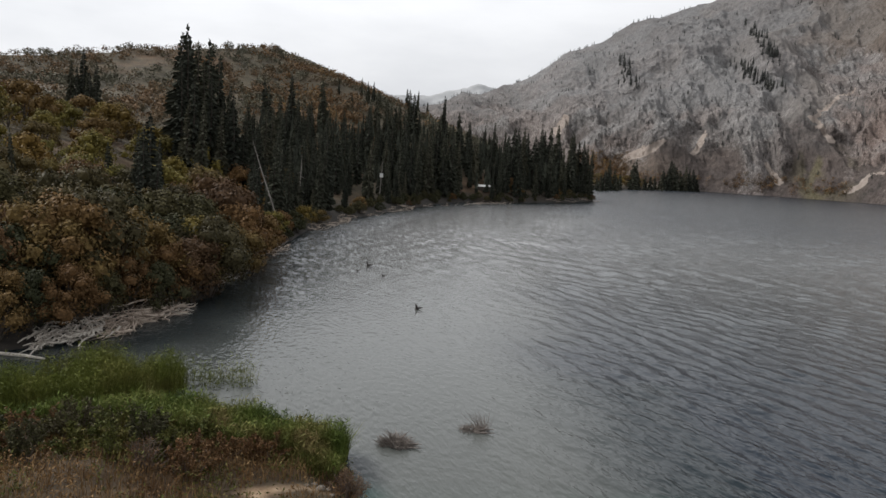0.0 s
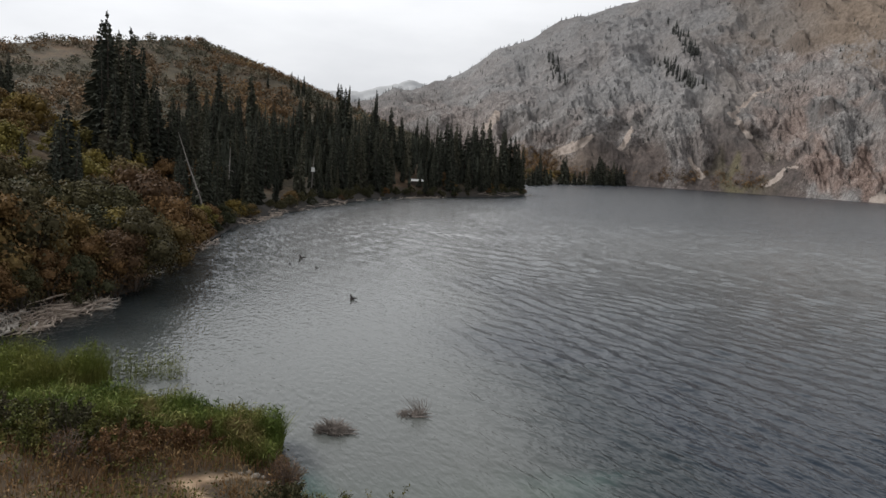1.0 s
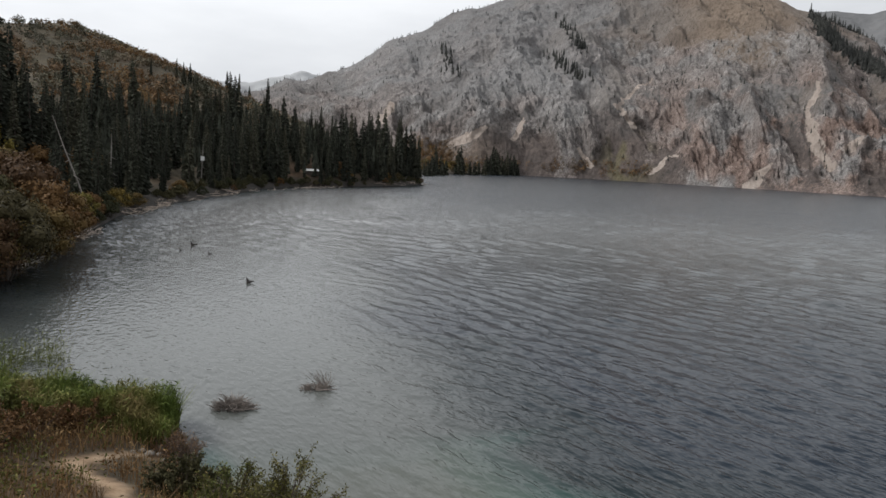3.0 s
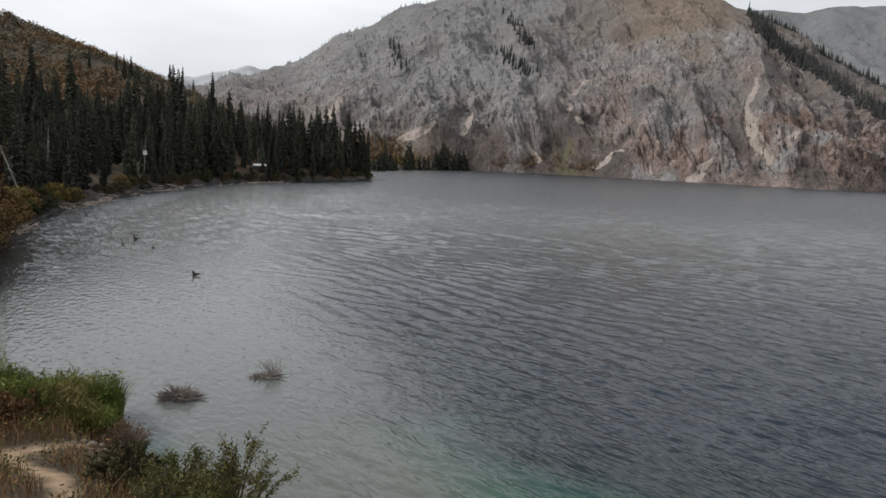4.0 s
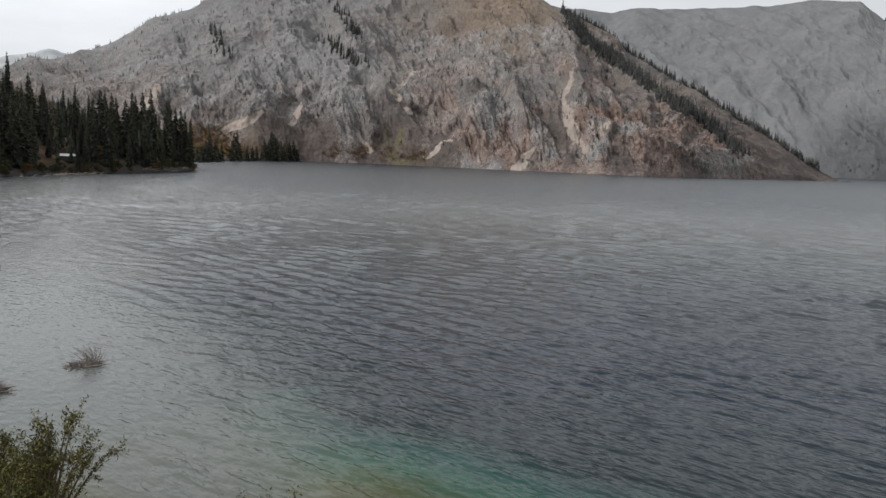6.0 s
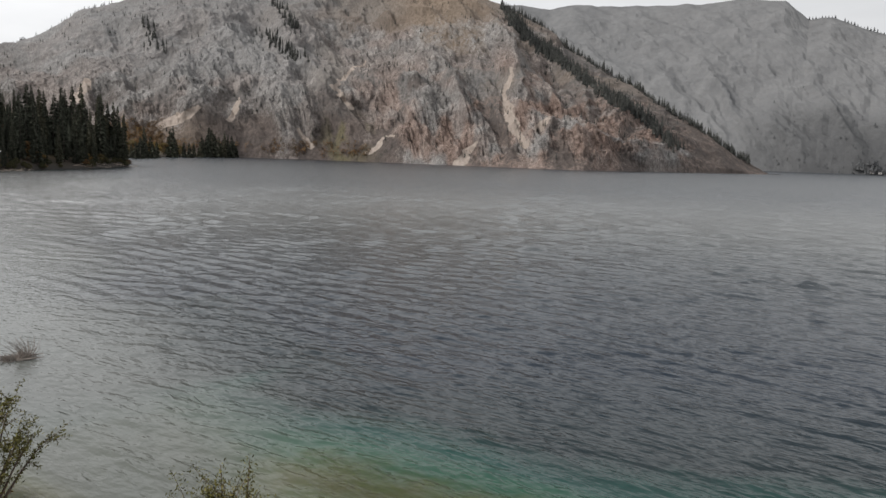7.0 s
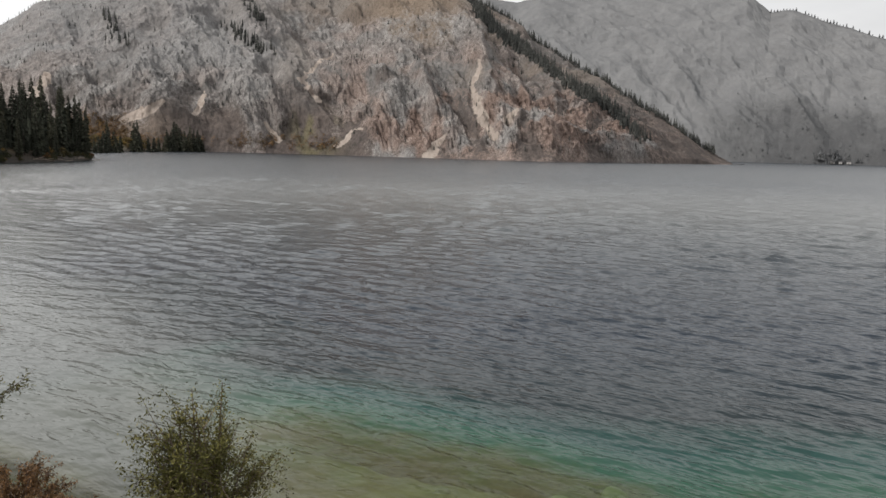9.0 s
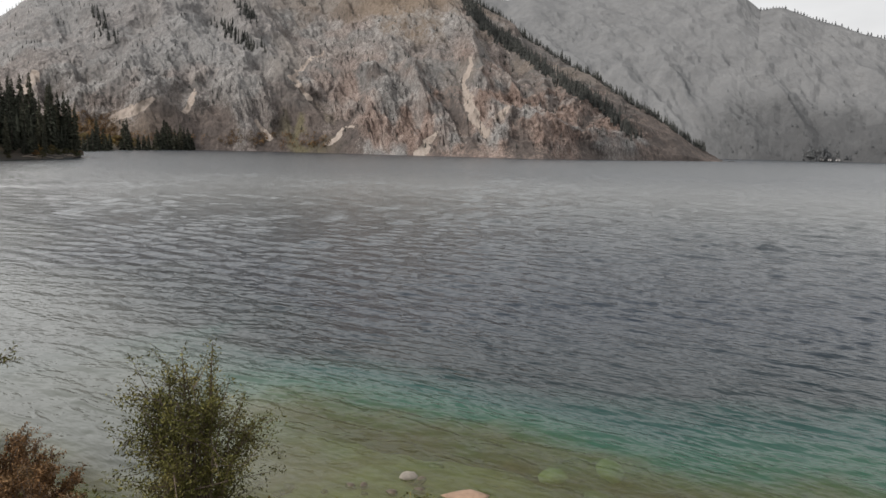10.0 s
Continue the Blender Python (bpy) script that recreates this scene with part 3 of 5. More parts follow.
gy = steps((-4800, -200, 300), (-200, -10, 15), (-10, 14, 0.7), (14, 32, 0.3), (32, 50, 0.7), (50, 130, 2.2), (130, 540, 6), (540, 920, 9), (920, 1000, 25), (1000, 4800, 300))
X, Y = np.meshgrid(gx, gy, indexing="ij")
Z = land_height(X, Y)
ground = piece("ground", np.stack([X, Y, Z], -1).reshape(-1, 3), grid_faces(len(gx), len(gy)), M_GROUND, smooth_faces=True)
tagged(ground, "grassy autumn hillside and dark lake shore", "ground", kind="structure")
d_path = to_line(X, Y, TRACK)[0]
shore_d = to_line(X, Y, SHORE)[0]
sandy = np.maximum(1 - smooth(0.12, 0.5, d_path + 1.1 * (F3.fbm(X / 1.5, Y / 1.5, 3) - 0.5)), (1 - smooth(0.3, 1.4, shore_d + 1.2 * (F3.fbm(X / 2, Y / 2, 3) - 0.5))) * np.where(Y < 22, 0.8, 0.1))
add_attr(ground, "sand", np.where(Z > 0, sandy, 0).ravel())
add_attr(ground, "dry", np.where((Z > 0) & (Y < 34) & (X < 14), (1 - smooth(5, 14, shore_d)) * smooth(0.3, 0.5, F2.fbm(X / 3, Y / 3, 3)), 0).ravel())
add_attr(ground, "shore_dark", np.where(Y > 37, 1 - smooth(1.5, 9, shore_d), 0).ravel())
add_attr(ground, "bed", np.where((Z <= 0.05) & (Y < 37), 1.0, 0.0).ravel())

# ---------------------------------------------------------------- water
def sheltered(x, y, by_shore=True):
    """How far the wind reaches the water, low in the lee of the wooded shore."""
    az = np.degrees(np.arctan2(x, y))
    s = 0.12 + 0.88 * smooth(1, 14, az + 8 * (F2.fbm(x / 12, y / 12, 3) - 0.5))
    s = np.maximum(s, 0.4 * smooth(45, 110, np.hypot(x, y)))
    return np.maximum(s, 1.3 * (1 - smooth(3, 16, to_line(x, y, SHORE[13:31])[0]))) if by_shore else s


def waves(x, y, seed=41):
    """Short-crested wind waves with sharpened crests, low in the lee of the wooded shore."""
    r = np.random.default_rng(seed)
    out = np.hypot(x, y)
    z = np.zeros(x.shape)
    lee, lull = sheltered(x, y), 0.8 * sheltered(x, y, False)
    for lam0, lam1, a, steep, far0, far1, count in [(0.31, 0.66, 0.34, 0.13, 32, 56, 12), (0.5, 0.95, 0.28, 0.085, 62, 95, 10),
                                                  (1.2, 2.1, 0.38, 0.09, 170, 250, 10), (3.4, 6.0, 0.45, 0.09, 500, 850, 10)]:
        band = (1 - smooth(far0, far1, out)) * (1.0 if lam0 < 2 else smooth(lam0 * 14, lam0 * 32, out))
        for k in range(count):
            turn = radians(17.5) + r.normal() * a
            lam = r.uniform(lam0, lam1)
            u, w = x * math.cos(turn) + y * math.sin(turn), -x * math.sin(turn) + y * math.cos(turn)
            ph = 2 * np.pi * u / lam + 1.5 * F3(u / (lam * 2.2) + 7 * k, w / (lam * 3) + 50) + r.uniform(0, 6.3)
            group = smooth(0.3, 0.7, F2(u / (lam * 3.1) + 31 * k, w / (lam * 3.2) + 13 * k))
            z += (lee if lam0 < 1 else lull) * band * steep * group * lam / 6.28 * (np.sin(ph) + 0.34 * np.sin(2 * ph) + 0.12 * np.sin(3 * ph))
    gust = 0.55 + 0.9 * F1.fbm(x / 15 + 3, y / 15, 3)
    return z * gust * (0.42 + 0.58 * smooth(18, 62, out))


bear = np.radians(steps((-80, -37, 2.0), (-37, 70, 0.33), (70, 110, 2.0)))
ring = steps((3, 9, 0.5), (9, 22, 0.1))
ring = np.concatenate([ring, 22 * 1.0052 ** np.arange(1, 271), 89.2 * 1.0105 ** np.arange(1, 211), 800 * 1.05 ** np.arange(1, 40)])
B, R_ = np.meshgrid(bear, ring, indexing="ij")
X, Y = R_ * np.sin(B), R_ * np.cos(B)
depth = -land_height(X, Y)
shore_of = to_line(X, Y, SHORE)[0]
still = smooth(0.0, 0.6, depth)
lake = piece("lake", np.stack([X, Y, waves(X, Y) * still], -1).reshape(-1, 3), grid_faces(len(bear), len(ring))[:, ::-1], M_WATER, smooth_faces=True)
tagged(lake, "rippled grey lake, dark blue where deep", "lake", kind="structure")
lee_of = sheltered(X, Y)
left_of = to_line(X, Y, SHORE[19:])[0]
add_attr(lake, "depth", np.maximum(np.clip(depth / 10.0, 0, 1), np.where(X < -13, smooth(27, 31, Y), smooth(21.5, 30, Y)) * 0.6).ravel())
murk = np.interp(Y, [10, 15, 18, 22, 25, 36, 50, 70, 90, 140, 200], [2.5, 4.0, 5.2, 6.2, 6.8, 6.0, 5.5, 9, 13, 24, 40])
edge = (X - murk + 5 * (F1.fbm(X / 9, Y / 9, 4) - 0.5)) / (1 + np.clip(Y, 0, 200) / 22)
silty = (1 - smooth(-1.2, 2.2, edge)) * smooth(-6, 18, left_of) * smooth(0.1, 1.6, shore_of) * (1 - smooth(140, 380, np.hypot(X, Y))) * 0.9
# Bay silt, plus sky reflection painted as the same grey over the outer lake.
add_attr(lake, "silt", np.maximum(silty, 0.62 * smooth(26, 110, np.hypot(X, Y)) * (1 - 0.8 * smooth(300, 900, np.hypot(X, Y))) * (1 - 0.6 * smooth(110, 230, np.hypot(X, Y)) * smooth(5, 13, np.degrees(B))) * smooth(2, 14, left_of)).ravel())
# Where the painted sky reflection is brightest, growing with distance.
add_attr(lake, "sky_sheen", (smooth(45, 130, np.hypot(X, Y)) * (1 - 0.6 * smooth(8, 16, np.degrees(B)))).ravel())
add_attr(lake, "wind", (0.12 + 0.88 * lee_of).ravel())
add_attr(lake, "chop", (smooth(50, 120, np.hypot(X, Y)) * lee_of).ravel())
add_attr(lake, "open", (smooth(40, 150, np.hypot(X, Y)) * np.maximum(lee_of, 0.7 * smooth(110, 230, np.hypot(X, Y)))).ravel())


# ---------------------------------------------------------------- mountains
def loft(name, rows, nu, nv, relief, gully, seed, mat, back=0.5, power=0.9, crags=None):
    """A mountain face between its foot line and its crest line, with a back slope.
    rows: bearing, foot distance, crest distance, crest height."""
    rows = np.array(rows, float)
    az = np.linspace(rows[0, 0], rows[-1, 0], nu)
    fd, cd, ch = (np.interp(az, rows[:, 0], rows[:, k]) for k in (1, 2, 3))
    ker = np.ones(5) / 5
    soft = lambda q: np.convolve(np.pad(q, 2, mode="edge"), ker, "valid")
    fd, cd = soft(fd), soft(cd)
    v = np.concatenate([np.linspace(-0.06, 1, nv), 1 + np.linspace(0, back, 14)[1:]])
    A, V = np.meshgrid(np.radians(az), v, indexing="ij")
    fd, cd, ch = fd[:, None], cd[:, None], ch[:, None]
    D = fd + (cd - fd) * V
    S = np.degrees(A) / 57.3 * fd.mean()
    R = V * np.hypot(cd - fd, ch)
    f = Field(seed)
    warp = (f.fbm(S / 120 + 31, R / 160, 3) - 0.5) * 70
    big = f.fbm((S + warp + 0.35 * R) / 110, R / 260, 3, 0.5, True) - 0.6
    mid = f.fbm((S + warp * 0.6 + 0.25 * R) / 44 + 5, R / 66 + 3, 4, 0.55, True) - 0.6
    fine = f.fbm((S + warp * 0.3) / 12, R / 17, 3, 0.55, True) - 0.6
    env = smooth(-0.05, 0.12, V) * (1 - 0.75 * smooth(0.82, 1.0, V))
    H = ch * np.where(V <= 1, np.sign(V) * np.abs(V) ** power, 1 - (V - 1) * 0.9)
    H = H + env * np.sqrt(np.clip(ch, 0, None) / (ch.max() + 1)) * np.clip(ch / 60, 0, 1) * (big * gully + mid * relief + fine * relief * 0.35)
    H = H + np.where(V > 0.75, (f.fbm(S / 14, R / 20 + 40, 3) - 0.5) * relief * 0.35, 0) * smooth(0.75, 1.0, V)
    D = D - env * (big * gully * 0.9 + mid * relief * 0.8) * np.clip((cd - fd) / 350, 0, 1)
    extra = None
    if crags:
        push, extra = crags(S, R, V, np.degrees(A), np.degrees(np.arctan2(H - 10, D)))
        push = push * np.clip((cd - fd) / 300, 0, 1)
        D, H = D - 0.8 * push, H + 0.45 * push
    P = np.stack([D * np.sin(A), D * np.cos(A), H], -1)
    ob = piece(name, P.reshape(-1, 3), grid_faces(len(az), len(v))[:, ::-1], mat, smooth_faces=not crags)
    if crags:
        return ob, P, S, R, V, np.degrees(A), extra
    return ob, P, S, R, V, np.degrees(A), (big, mid, fine)


ANGLES = {}


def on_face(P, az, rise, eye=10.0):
    """The place of a mountain face at a bearing and an angle of rise in the camera's view."""
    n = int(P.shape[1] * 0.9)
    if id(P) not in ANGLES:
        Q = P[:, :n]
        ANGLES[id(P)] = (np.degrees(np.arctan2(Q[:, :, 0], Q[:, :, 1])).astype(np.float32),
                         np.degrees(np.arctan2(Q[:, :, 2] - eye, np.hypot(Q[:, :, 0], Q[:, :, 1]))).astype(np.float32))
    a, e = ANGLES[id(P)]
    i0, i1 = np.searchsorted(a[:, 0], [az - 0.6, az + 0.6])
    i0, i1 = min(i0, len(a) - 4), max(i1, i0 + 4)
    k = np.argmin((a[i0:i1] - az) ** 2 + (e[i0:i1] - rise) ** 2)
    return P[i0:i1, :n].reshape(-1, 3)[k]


# crags placed to the camera's view: bearing, rise, half width, half height in degrees, lean, bareness
CRAGS = [(33.6, 2.4, 3.3, 4.2, 0.25, 1.0), (41.0, 3.6, 1.9, 4.4, 0.0, 0.95), (45.2, 1.9, 2.3, 2.7, -0.2, 1.0), (49.6, 0.8, 2.2, 1.8, -0.3, 0.9),
         (38.2, 8.0, 1.6, 1.9, -0.2, 0.95), (22.4, 3.8, 2.0, 3.5, -0.5, 0.95), (17.6, 6.2, 3.1, 3.0, 0.5, 0.8), (8.5, 5.2, 3.6, 3.6, 0.3, 0.72),
         (29.6, 7.2, 4.6, 2.0, 0.0, 0.85), (27.3, 4.6, 1.4, 1.4, 0.0, 0.9), (29.8, 3.4, 1.3, 1.9, 0.0, 0.75), (12.0, 2.5, 2.0, 1.5, 0.3, 0.85),
         (23.4, 8.6, 2.6, 1.4, 0.0, 0.7), (12.6, 7.4, 2.0, 1.6, 0.2, 0.6), (3.0, 3.6, 3.0, 1.8, 0.0, 0.6), (36.9, 1.0, 1.4, 2.0, -0.3, 0.95)]


def crag_relief(S, R, V, A, E):
    """How far the crags stand out of the slope, and how bare of turf it is."""
    f, g = Field(77), Field(78)
    bend = 1.6 * (f.fbm(S / 60, R / 60, 4) - 0.5)
    rock = 0.42 + 0 * S
    for az, rise, w, h, lean, bare in CRAGS:
        da, de = (A - az - lean * (E - rise) + bend) / w, (E - rise + 0.7 * bend) / h
        rock = np.maximum(rock, 0.42 + 0.66 * (bare - 0.36) * (1 - smooth(0.55, 1.15, np.hypot(da, np.where(de > 0, de * (1 + 0.3 * np.abs(da)), de)))))
    rock -= 0.30 * smooth(8.0, 10.0, E - 0.10 * np.abs(A - 20) + bend) * (A < 38)
    rock -= 0.5 * np.exp(-((A - 26.0 + bend) / 1.5) ** 2) * (1 - smooth(2.6, 4.4, E))
    rock -= 0.35 * np.exp(-((A - 17.5) / 3.6) ** 2) * (1 - smooth(1.4, 3.2, E + bend))
    rock -= 0.05 * smooth(0.5, 2.0, E - (11.0 - 0.83 * (A - 37.5)) + 4.2 + bend) * (A > 39)
    rock = np.clip(rock + 0.62 * (g.fbm(S / 30, R / 42, 5) - 0.5), 0, 1)
    hard = smooth(0.38, 0.62, rock)
    u = S + 0.3 * R + 26 * (f.fbm(S / 40 + 9, R / 40, 4) - 0.5)
    w = R + 20 * (g.fbm(S / 30 + 5, R / 30, 4) - 0.5)
    rib = 1 - np.abs(2 * f.fbm(u / 30 + 3, w / 110, 3) - 1) * 1.6
    slab = g.fbm(u / 12, w / 34, 4, 0.6, True) - 0.55
    chip = f.fbm((S + 0.3 * R + 5 * slab) / 4.6 + 70, w / 17, 3, 0.7, True) - 0.55
    env = smooth(0.0, 0.06, V) * (1 - smooth(0.96, 1.0, V)) * (1 - 0.38 * smooth(3.5, 6.5, E + bend))
    push = env * (hard * (9 * rib + 12 * slab + 6.5 * chip + 1) + (1 - hard) * (2.4 * slab + 1.3 * chip + 2 * rib))
    return push, (rock, bend)


MOUNTAIN = [(-8, 1350, 1600, 105), (-3, 1250, 1500, 118), (-0.9, 1200, 1480, 130), (0.8, 1150, 1450, 150), (2.2, 1120, 1440, 147),
            (4.2, 1050, 1420, 166), (6.3, 1000, 1400, 186), (8.7, 950, 1390, 233), (12.2, 910, 1370, 268), (15.7, 905, 1360, 297),
            (19, 910, 1340, 318), (23, 890, 1310, 326), (28, 860, 1280, 326), (32, 800, 1250, 308), (36, 765, 1215, 272), (37.9, 750, 1200, 252),
            (39.6, 730, 1180, 233), (42.7, 715, 1150, 183), (44.9, 712, 1120, 155), (48.3, 770, 1080, 112), (51.7, 860, 1050, 71),
            (54.6, 930, 1030, 34), (56.4, 985, 1045, 13), (57.4, 1010, 1060, 2), (58.5, 1030, 1080, -8)]
rocky_mountain, MP, MS, MR, MV, MA, (m_rock, m_bend) = loft("rocky_mountain", MOUNTAIN, 860, 240, 20, 62, 11, M_ROCK, crags=crag_relief)
tagged(rocky_mountain, "steep grey limestone mountain with craggy cliffs above the lake", "mountain", kind="structure")
ME = np.degrees(np.arctan2(MP[:, :, 2] - 10, np.hypot(MP[:, :, 0], MP[:, :, 1])))
patch = F3.fbm(MS / 60, MR / 70, 5)
ochre = np.exp(-((MA - 33.6 + m_bend) / 5.0) ** 2) * smooth(6.9, 8.4, ME + m_bend)
ochre = np.maximum(ochre, 0.4 * smooth(0.53, 0.63, patch) * smooth(3.5, 6.5, ME) * smooth(10, 16, MA))
ochre = np.maximum(ochre, 0.45 * (1 - smooth(0.8, 2.6, ME)) * smooth(8, 11, MA) * (1 - smooth(15, 18, MA)))
lush = np.exp(-((MA - 26.6 + m_bend) / 1.7) ** 2) * (1 - smooth(1.6, 3.4, ME)) * smooth(0.42, 0.56, F2.fbm(MS / 22, MR / 26, 4))
heath = np.maximum(0.35 * smooth(39, 43, MA), np.maximum((1 - smooth(1.8, 6.0, ME + 1.5 * m_bend)) * 0.95, 0.75 * smooth(0.47, 0.60, F2.fbm(MS / 40 + 40, MR / 40, 5))))
warm = smooth(18, 34, MA) * (1 - smooth(4.5, 9.0, ME)) * smooth(0.30, 0.52, F2.fbm(MS / 30, MR / 36, 4)) * 0.95
warm = np.maximum(warm, 0.8 * np.exp(-((MA - 38.6) / 1.3) ** 2 - ((ME - 6.8) / 1.5) ** 2))
warm = np.maximum(warm, 0.45 * smooth(0.46, 0.60, F2.fbm(MS / 60 + 9, MR / 60, 4)))
# "pale" marks where haze is painted into the rock's colour.
for what, field in (("rock", m_rock), ("pale", 0.6 * smooth(2.5, 7.0, ME + m_bend) * (1 - smooth(20, 30, MA + 3 * m_bend))), ("ochre", ochre), ("lush", lush), ("heath", heath), ("warm", warm)):
    add_attr(rocky_mountain, what, np.clip(field, 0, 1).ravel())

FAR_RIGHT = [(28, 2300, 3000, 560), (36, 2250, 2950, 590), (39.6, 2200, 2900, 588), (41.8, 2180, 2880, 566), (43.4, 2150, 2860, 582), (47.1, 2100, 2820, 567),
             (50.7, 2060, 2780, 560), (55, 2030, 2750, 566), (58, 2010, 2720, 546), (59.5, 2000, 2650, 476), (60.9, 1990, 2600, 473), (63, 1985, 2560, 424),
             (65.8, 1980, 2500, 368), (70, 1960, 2450, 300), (78, 1900, 2400, 240), (90, 1800, 2300, 200), (110, 1500, 2000, 150)]


def far_relief(S, R, V, A, E):
    """Ribs and broken rock of the hazy far slope."""
    f, g = Field(81), Field(82)
    u = S + 0.5 * R + 60 * (f.fbm(S / 120, R / 120, 3) - 0.5)
    rib = 1 - np.abs(2 * f.fbm(u / 130, R / 330, 3) - 1) * 1.6
    chip = g.fbm(S / 40, R / 55, 3, 0.65, True) - 0.55
    hard = smooth(0.42, 0.6, g.fbm(S / 160 + 4, R / 190, 4))
    return smooth(0, 0.05, V) * (1 - smooth(0.94, 1, V)) * (9 * rib + (3 + 12 * hard) * chip), None


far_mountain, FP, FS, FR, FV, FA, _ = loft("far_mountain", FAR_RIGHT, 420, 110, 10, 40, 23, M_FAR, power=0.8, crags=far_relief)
add_attr(far_mountain, "scrub", np.clip((1 - smooth(0.05, 0.55, FV)) * smooth(50, 62, FA) * 0.8, 0, 1).ravel())
tagged(far_mountain, "grey mountain closing the lake's far end, haze painted into its colour", "mountain", kind="structure")
DISTANT = [(-14, 2900, 3300, 260), (-9, 2900, 3300, 270), (-4.1, 2900, 3300, 303), (-1.7, 2900, 3300, 309), (0, 2900, 3300, 338), (2.1, 2900, 3300, 376), (3.4, 2900, 3300, 357), (6, 2900, 3300, 330), (10, 2900, 3300, 300)]
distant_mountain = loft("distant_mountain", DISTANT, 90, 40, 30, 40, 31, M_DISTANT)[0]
tagged(distant_mountain, "distant mountain ridge behind the pass, paled by painted haze", "mountain", kind="structure")


def streak(line, widths):
    """How far the places of the mountain face lie within a tongue of loose stones, given as bearings and rises in the
    camera's view, with its widths in metres.
    """
    pts = np.array([on_face(MP, a, r) for a, r in line])
    u = MP[:, :, :2] / np.linalg.norm(MP[:, :, :2], axis=2)[:, :, None]
    q = np.stack([np.degrees(np.arctan2(MP[:, :, 0], MP[:, :, 1])) * 15.5, MP[:, :, 2]], -1)
    c = np.column_stack([np.degrees(np.arctan2(pts[:, 0], pts[:, 1])) * 15.5, pts[:, 2], widths])
    d, w = to_line(q[:, :, 0] + 16 * (F2.fbm(MS / 14, MR / 14, 4) - 0.5), q[:, :, 1], c)
    return 1 - smooth(0.15, 0.75, d / np.maximum(w, 1))


SCREES = [([(39.0, 6.7), (38.5, 4.8), (39.1, 3.0), (40.3, 0.9)], [5, 11, 14, 9]), ([(36.6, 1.2), (35.9, 0.3), (35.1, -0.6)], [4, 9, 14]),
          ([(15.8, 2.9), (14.6, 2.1), (13.5, 1.4)], [6, 12, 10]), ([(18.9, 3.7), (18.5, 2.9), (18.1, 2.1)], [3, 6, 7]),
          ([(27.9, 6.9), (26.8, 5.8), (25.7, 4.8), (26.9, 3.4)], [3, 4, 5, 8]), ([(8.8, 4.3), (8.4, 3.6), (8.1, 3.0)], [8, 14, 12]),
          ([(29.9, 1.4), (29.2, 0.7), (28.4, 0.0)], [3, 5, 6]), ([(42.0, 3.0), (41.5, 2.4)], [5, 12]), ([(23.2, 1.6), (23.9, 0.3)], [4, 8])]
scree = np.zeros(MV.shape)
for line, widths in SCREES:
    scree = np.maximum(scree, streak(line, widths))
add_attr(rocky_mountain, "scree", scree.ravel())


# ---------------------------------------------------------------- spruces
def make_spruce(height, seed, width=0.15, bare=0.06):
    """A tapered trunk and a ragged narrow crown of drooping boughs."""
    r = np.random.default_rng(seed)
    tree = new("spruce_tree")
    b = Bag()
    zs = np.linspace(-1.0, height, 7)
    b.tube(np.stack([r.normal(size=7) * 0.04, r.normal(size=7) * 0.04, zs], 1), np.linspace(height * 0.014 + 0.06, 0.02, 7), 6)
    b.piece("trunk", M_BARK, tree)
    c = Bag()
    z = height * bare
    while z < height * 0.995:
        f = 1 - z / height
        reach = (height * width * (f ** 0.62) + 0.12) * min(1.0, 0.6 + (z / height) * 3)
        for a in r.uniform(0, 2 * np.pi, max(6, int(9 + 15 * f))):
            L = reach * r.uniform(0.4, 1.2) * (1 + 0.18 * math.sin(3 * a + z * 0.35 + seed))
            o = np.array([math.cos(a), math.sin(a), 0])
            s = np.array([-o[1], o[0], 0]) * (0.15 * L + 0.09)
            p0 = np.array([0, 0, z + r.uniform(-0.4, 0.4) + 0.15 * L]) + o * L * 0.25
            p1 = p0 + o * L * 0.4 + np.array([0, 0, -0.10 * L])
            p2 = p0 + o * L * 0.78 + np.array([0, 0, -0.42 * L + r.uniform(-0.1, 0.25)])
            h = np.array([0, 0, -0.26 * L - 0.18])
            c.add([p0, p1 + s, p2, p1 - s, p1 + h, p0 + h], [(0, 3, 2), (0, 2, 1), (0, 2, 4, 5)])
        z += 0.40 + 0.18 * f + height * 0.005
    c.add([(0.10, 0, height - 0.7), (-0.06, 0.09, height - 0.7), (-0.06, -0.09, height - 0.7), (0, 0, height + 0.3)], [(0, 1, 3), (1, 2, 3), (2, 0, 3)])
    c.piece("crown", M_SPRUCE, tree)
    return tagged(tree, "tall narrow dark green spruce on the lake shore", "tree", "spruces by the lake")


SPRUCES = [make_spruce(22, 1, 0.105), make_spruce(25, 2, 0.09), make_spruce(18, 3, 0.125), make_spruce(20, 4, 0.11)]
for s in SPRUCES:
    s.matrix_basis = pose(-240 - 9 * SPRUCES.index(s), 220, height_at(-240 - 9 * SPRUCES.index(s), 220))
spruce_r = np.random.default_rng(5)
spruce_at = []


def plant_spruce(x, y, h, sink=0.2, broad=1.0):
    k = int(spruce_r.integers(0, 4))
    s = h / (22, 25, 18, 20)[k]
    w = s * spruce_r.uniform(0.85, 1.2) * broad
    m = pose(x, y, height_at(x, y) - sink, spruce_r.normal() * 1.2, spruce_r.normal() * 1.2, spruce_r.uniform(0, 360)) @ Matrix.Diagonal((w, w, s, 1))
    copy_thing(SPRUCES[k], m)
    spruce_at.append((x, y))


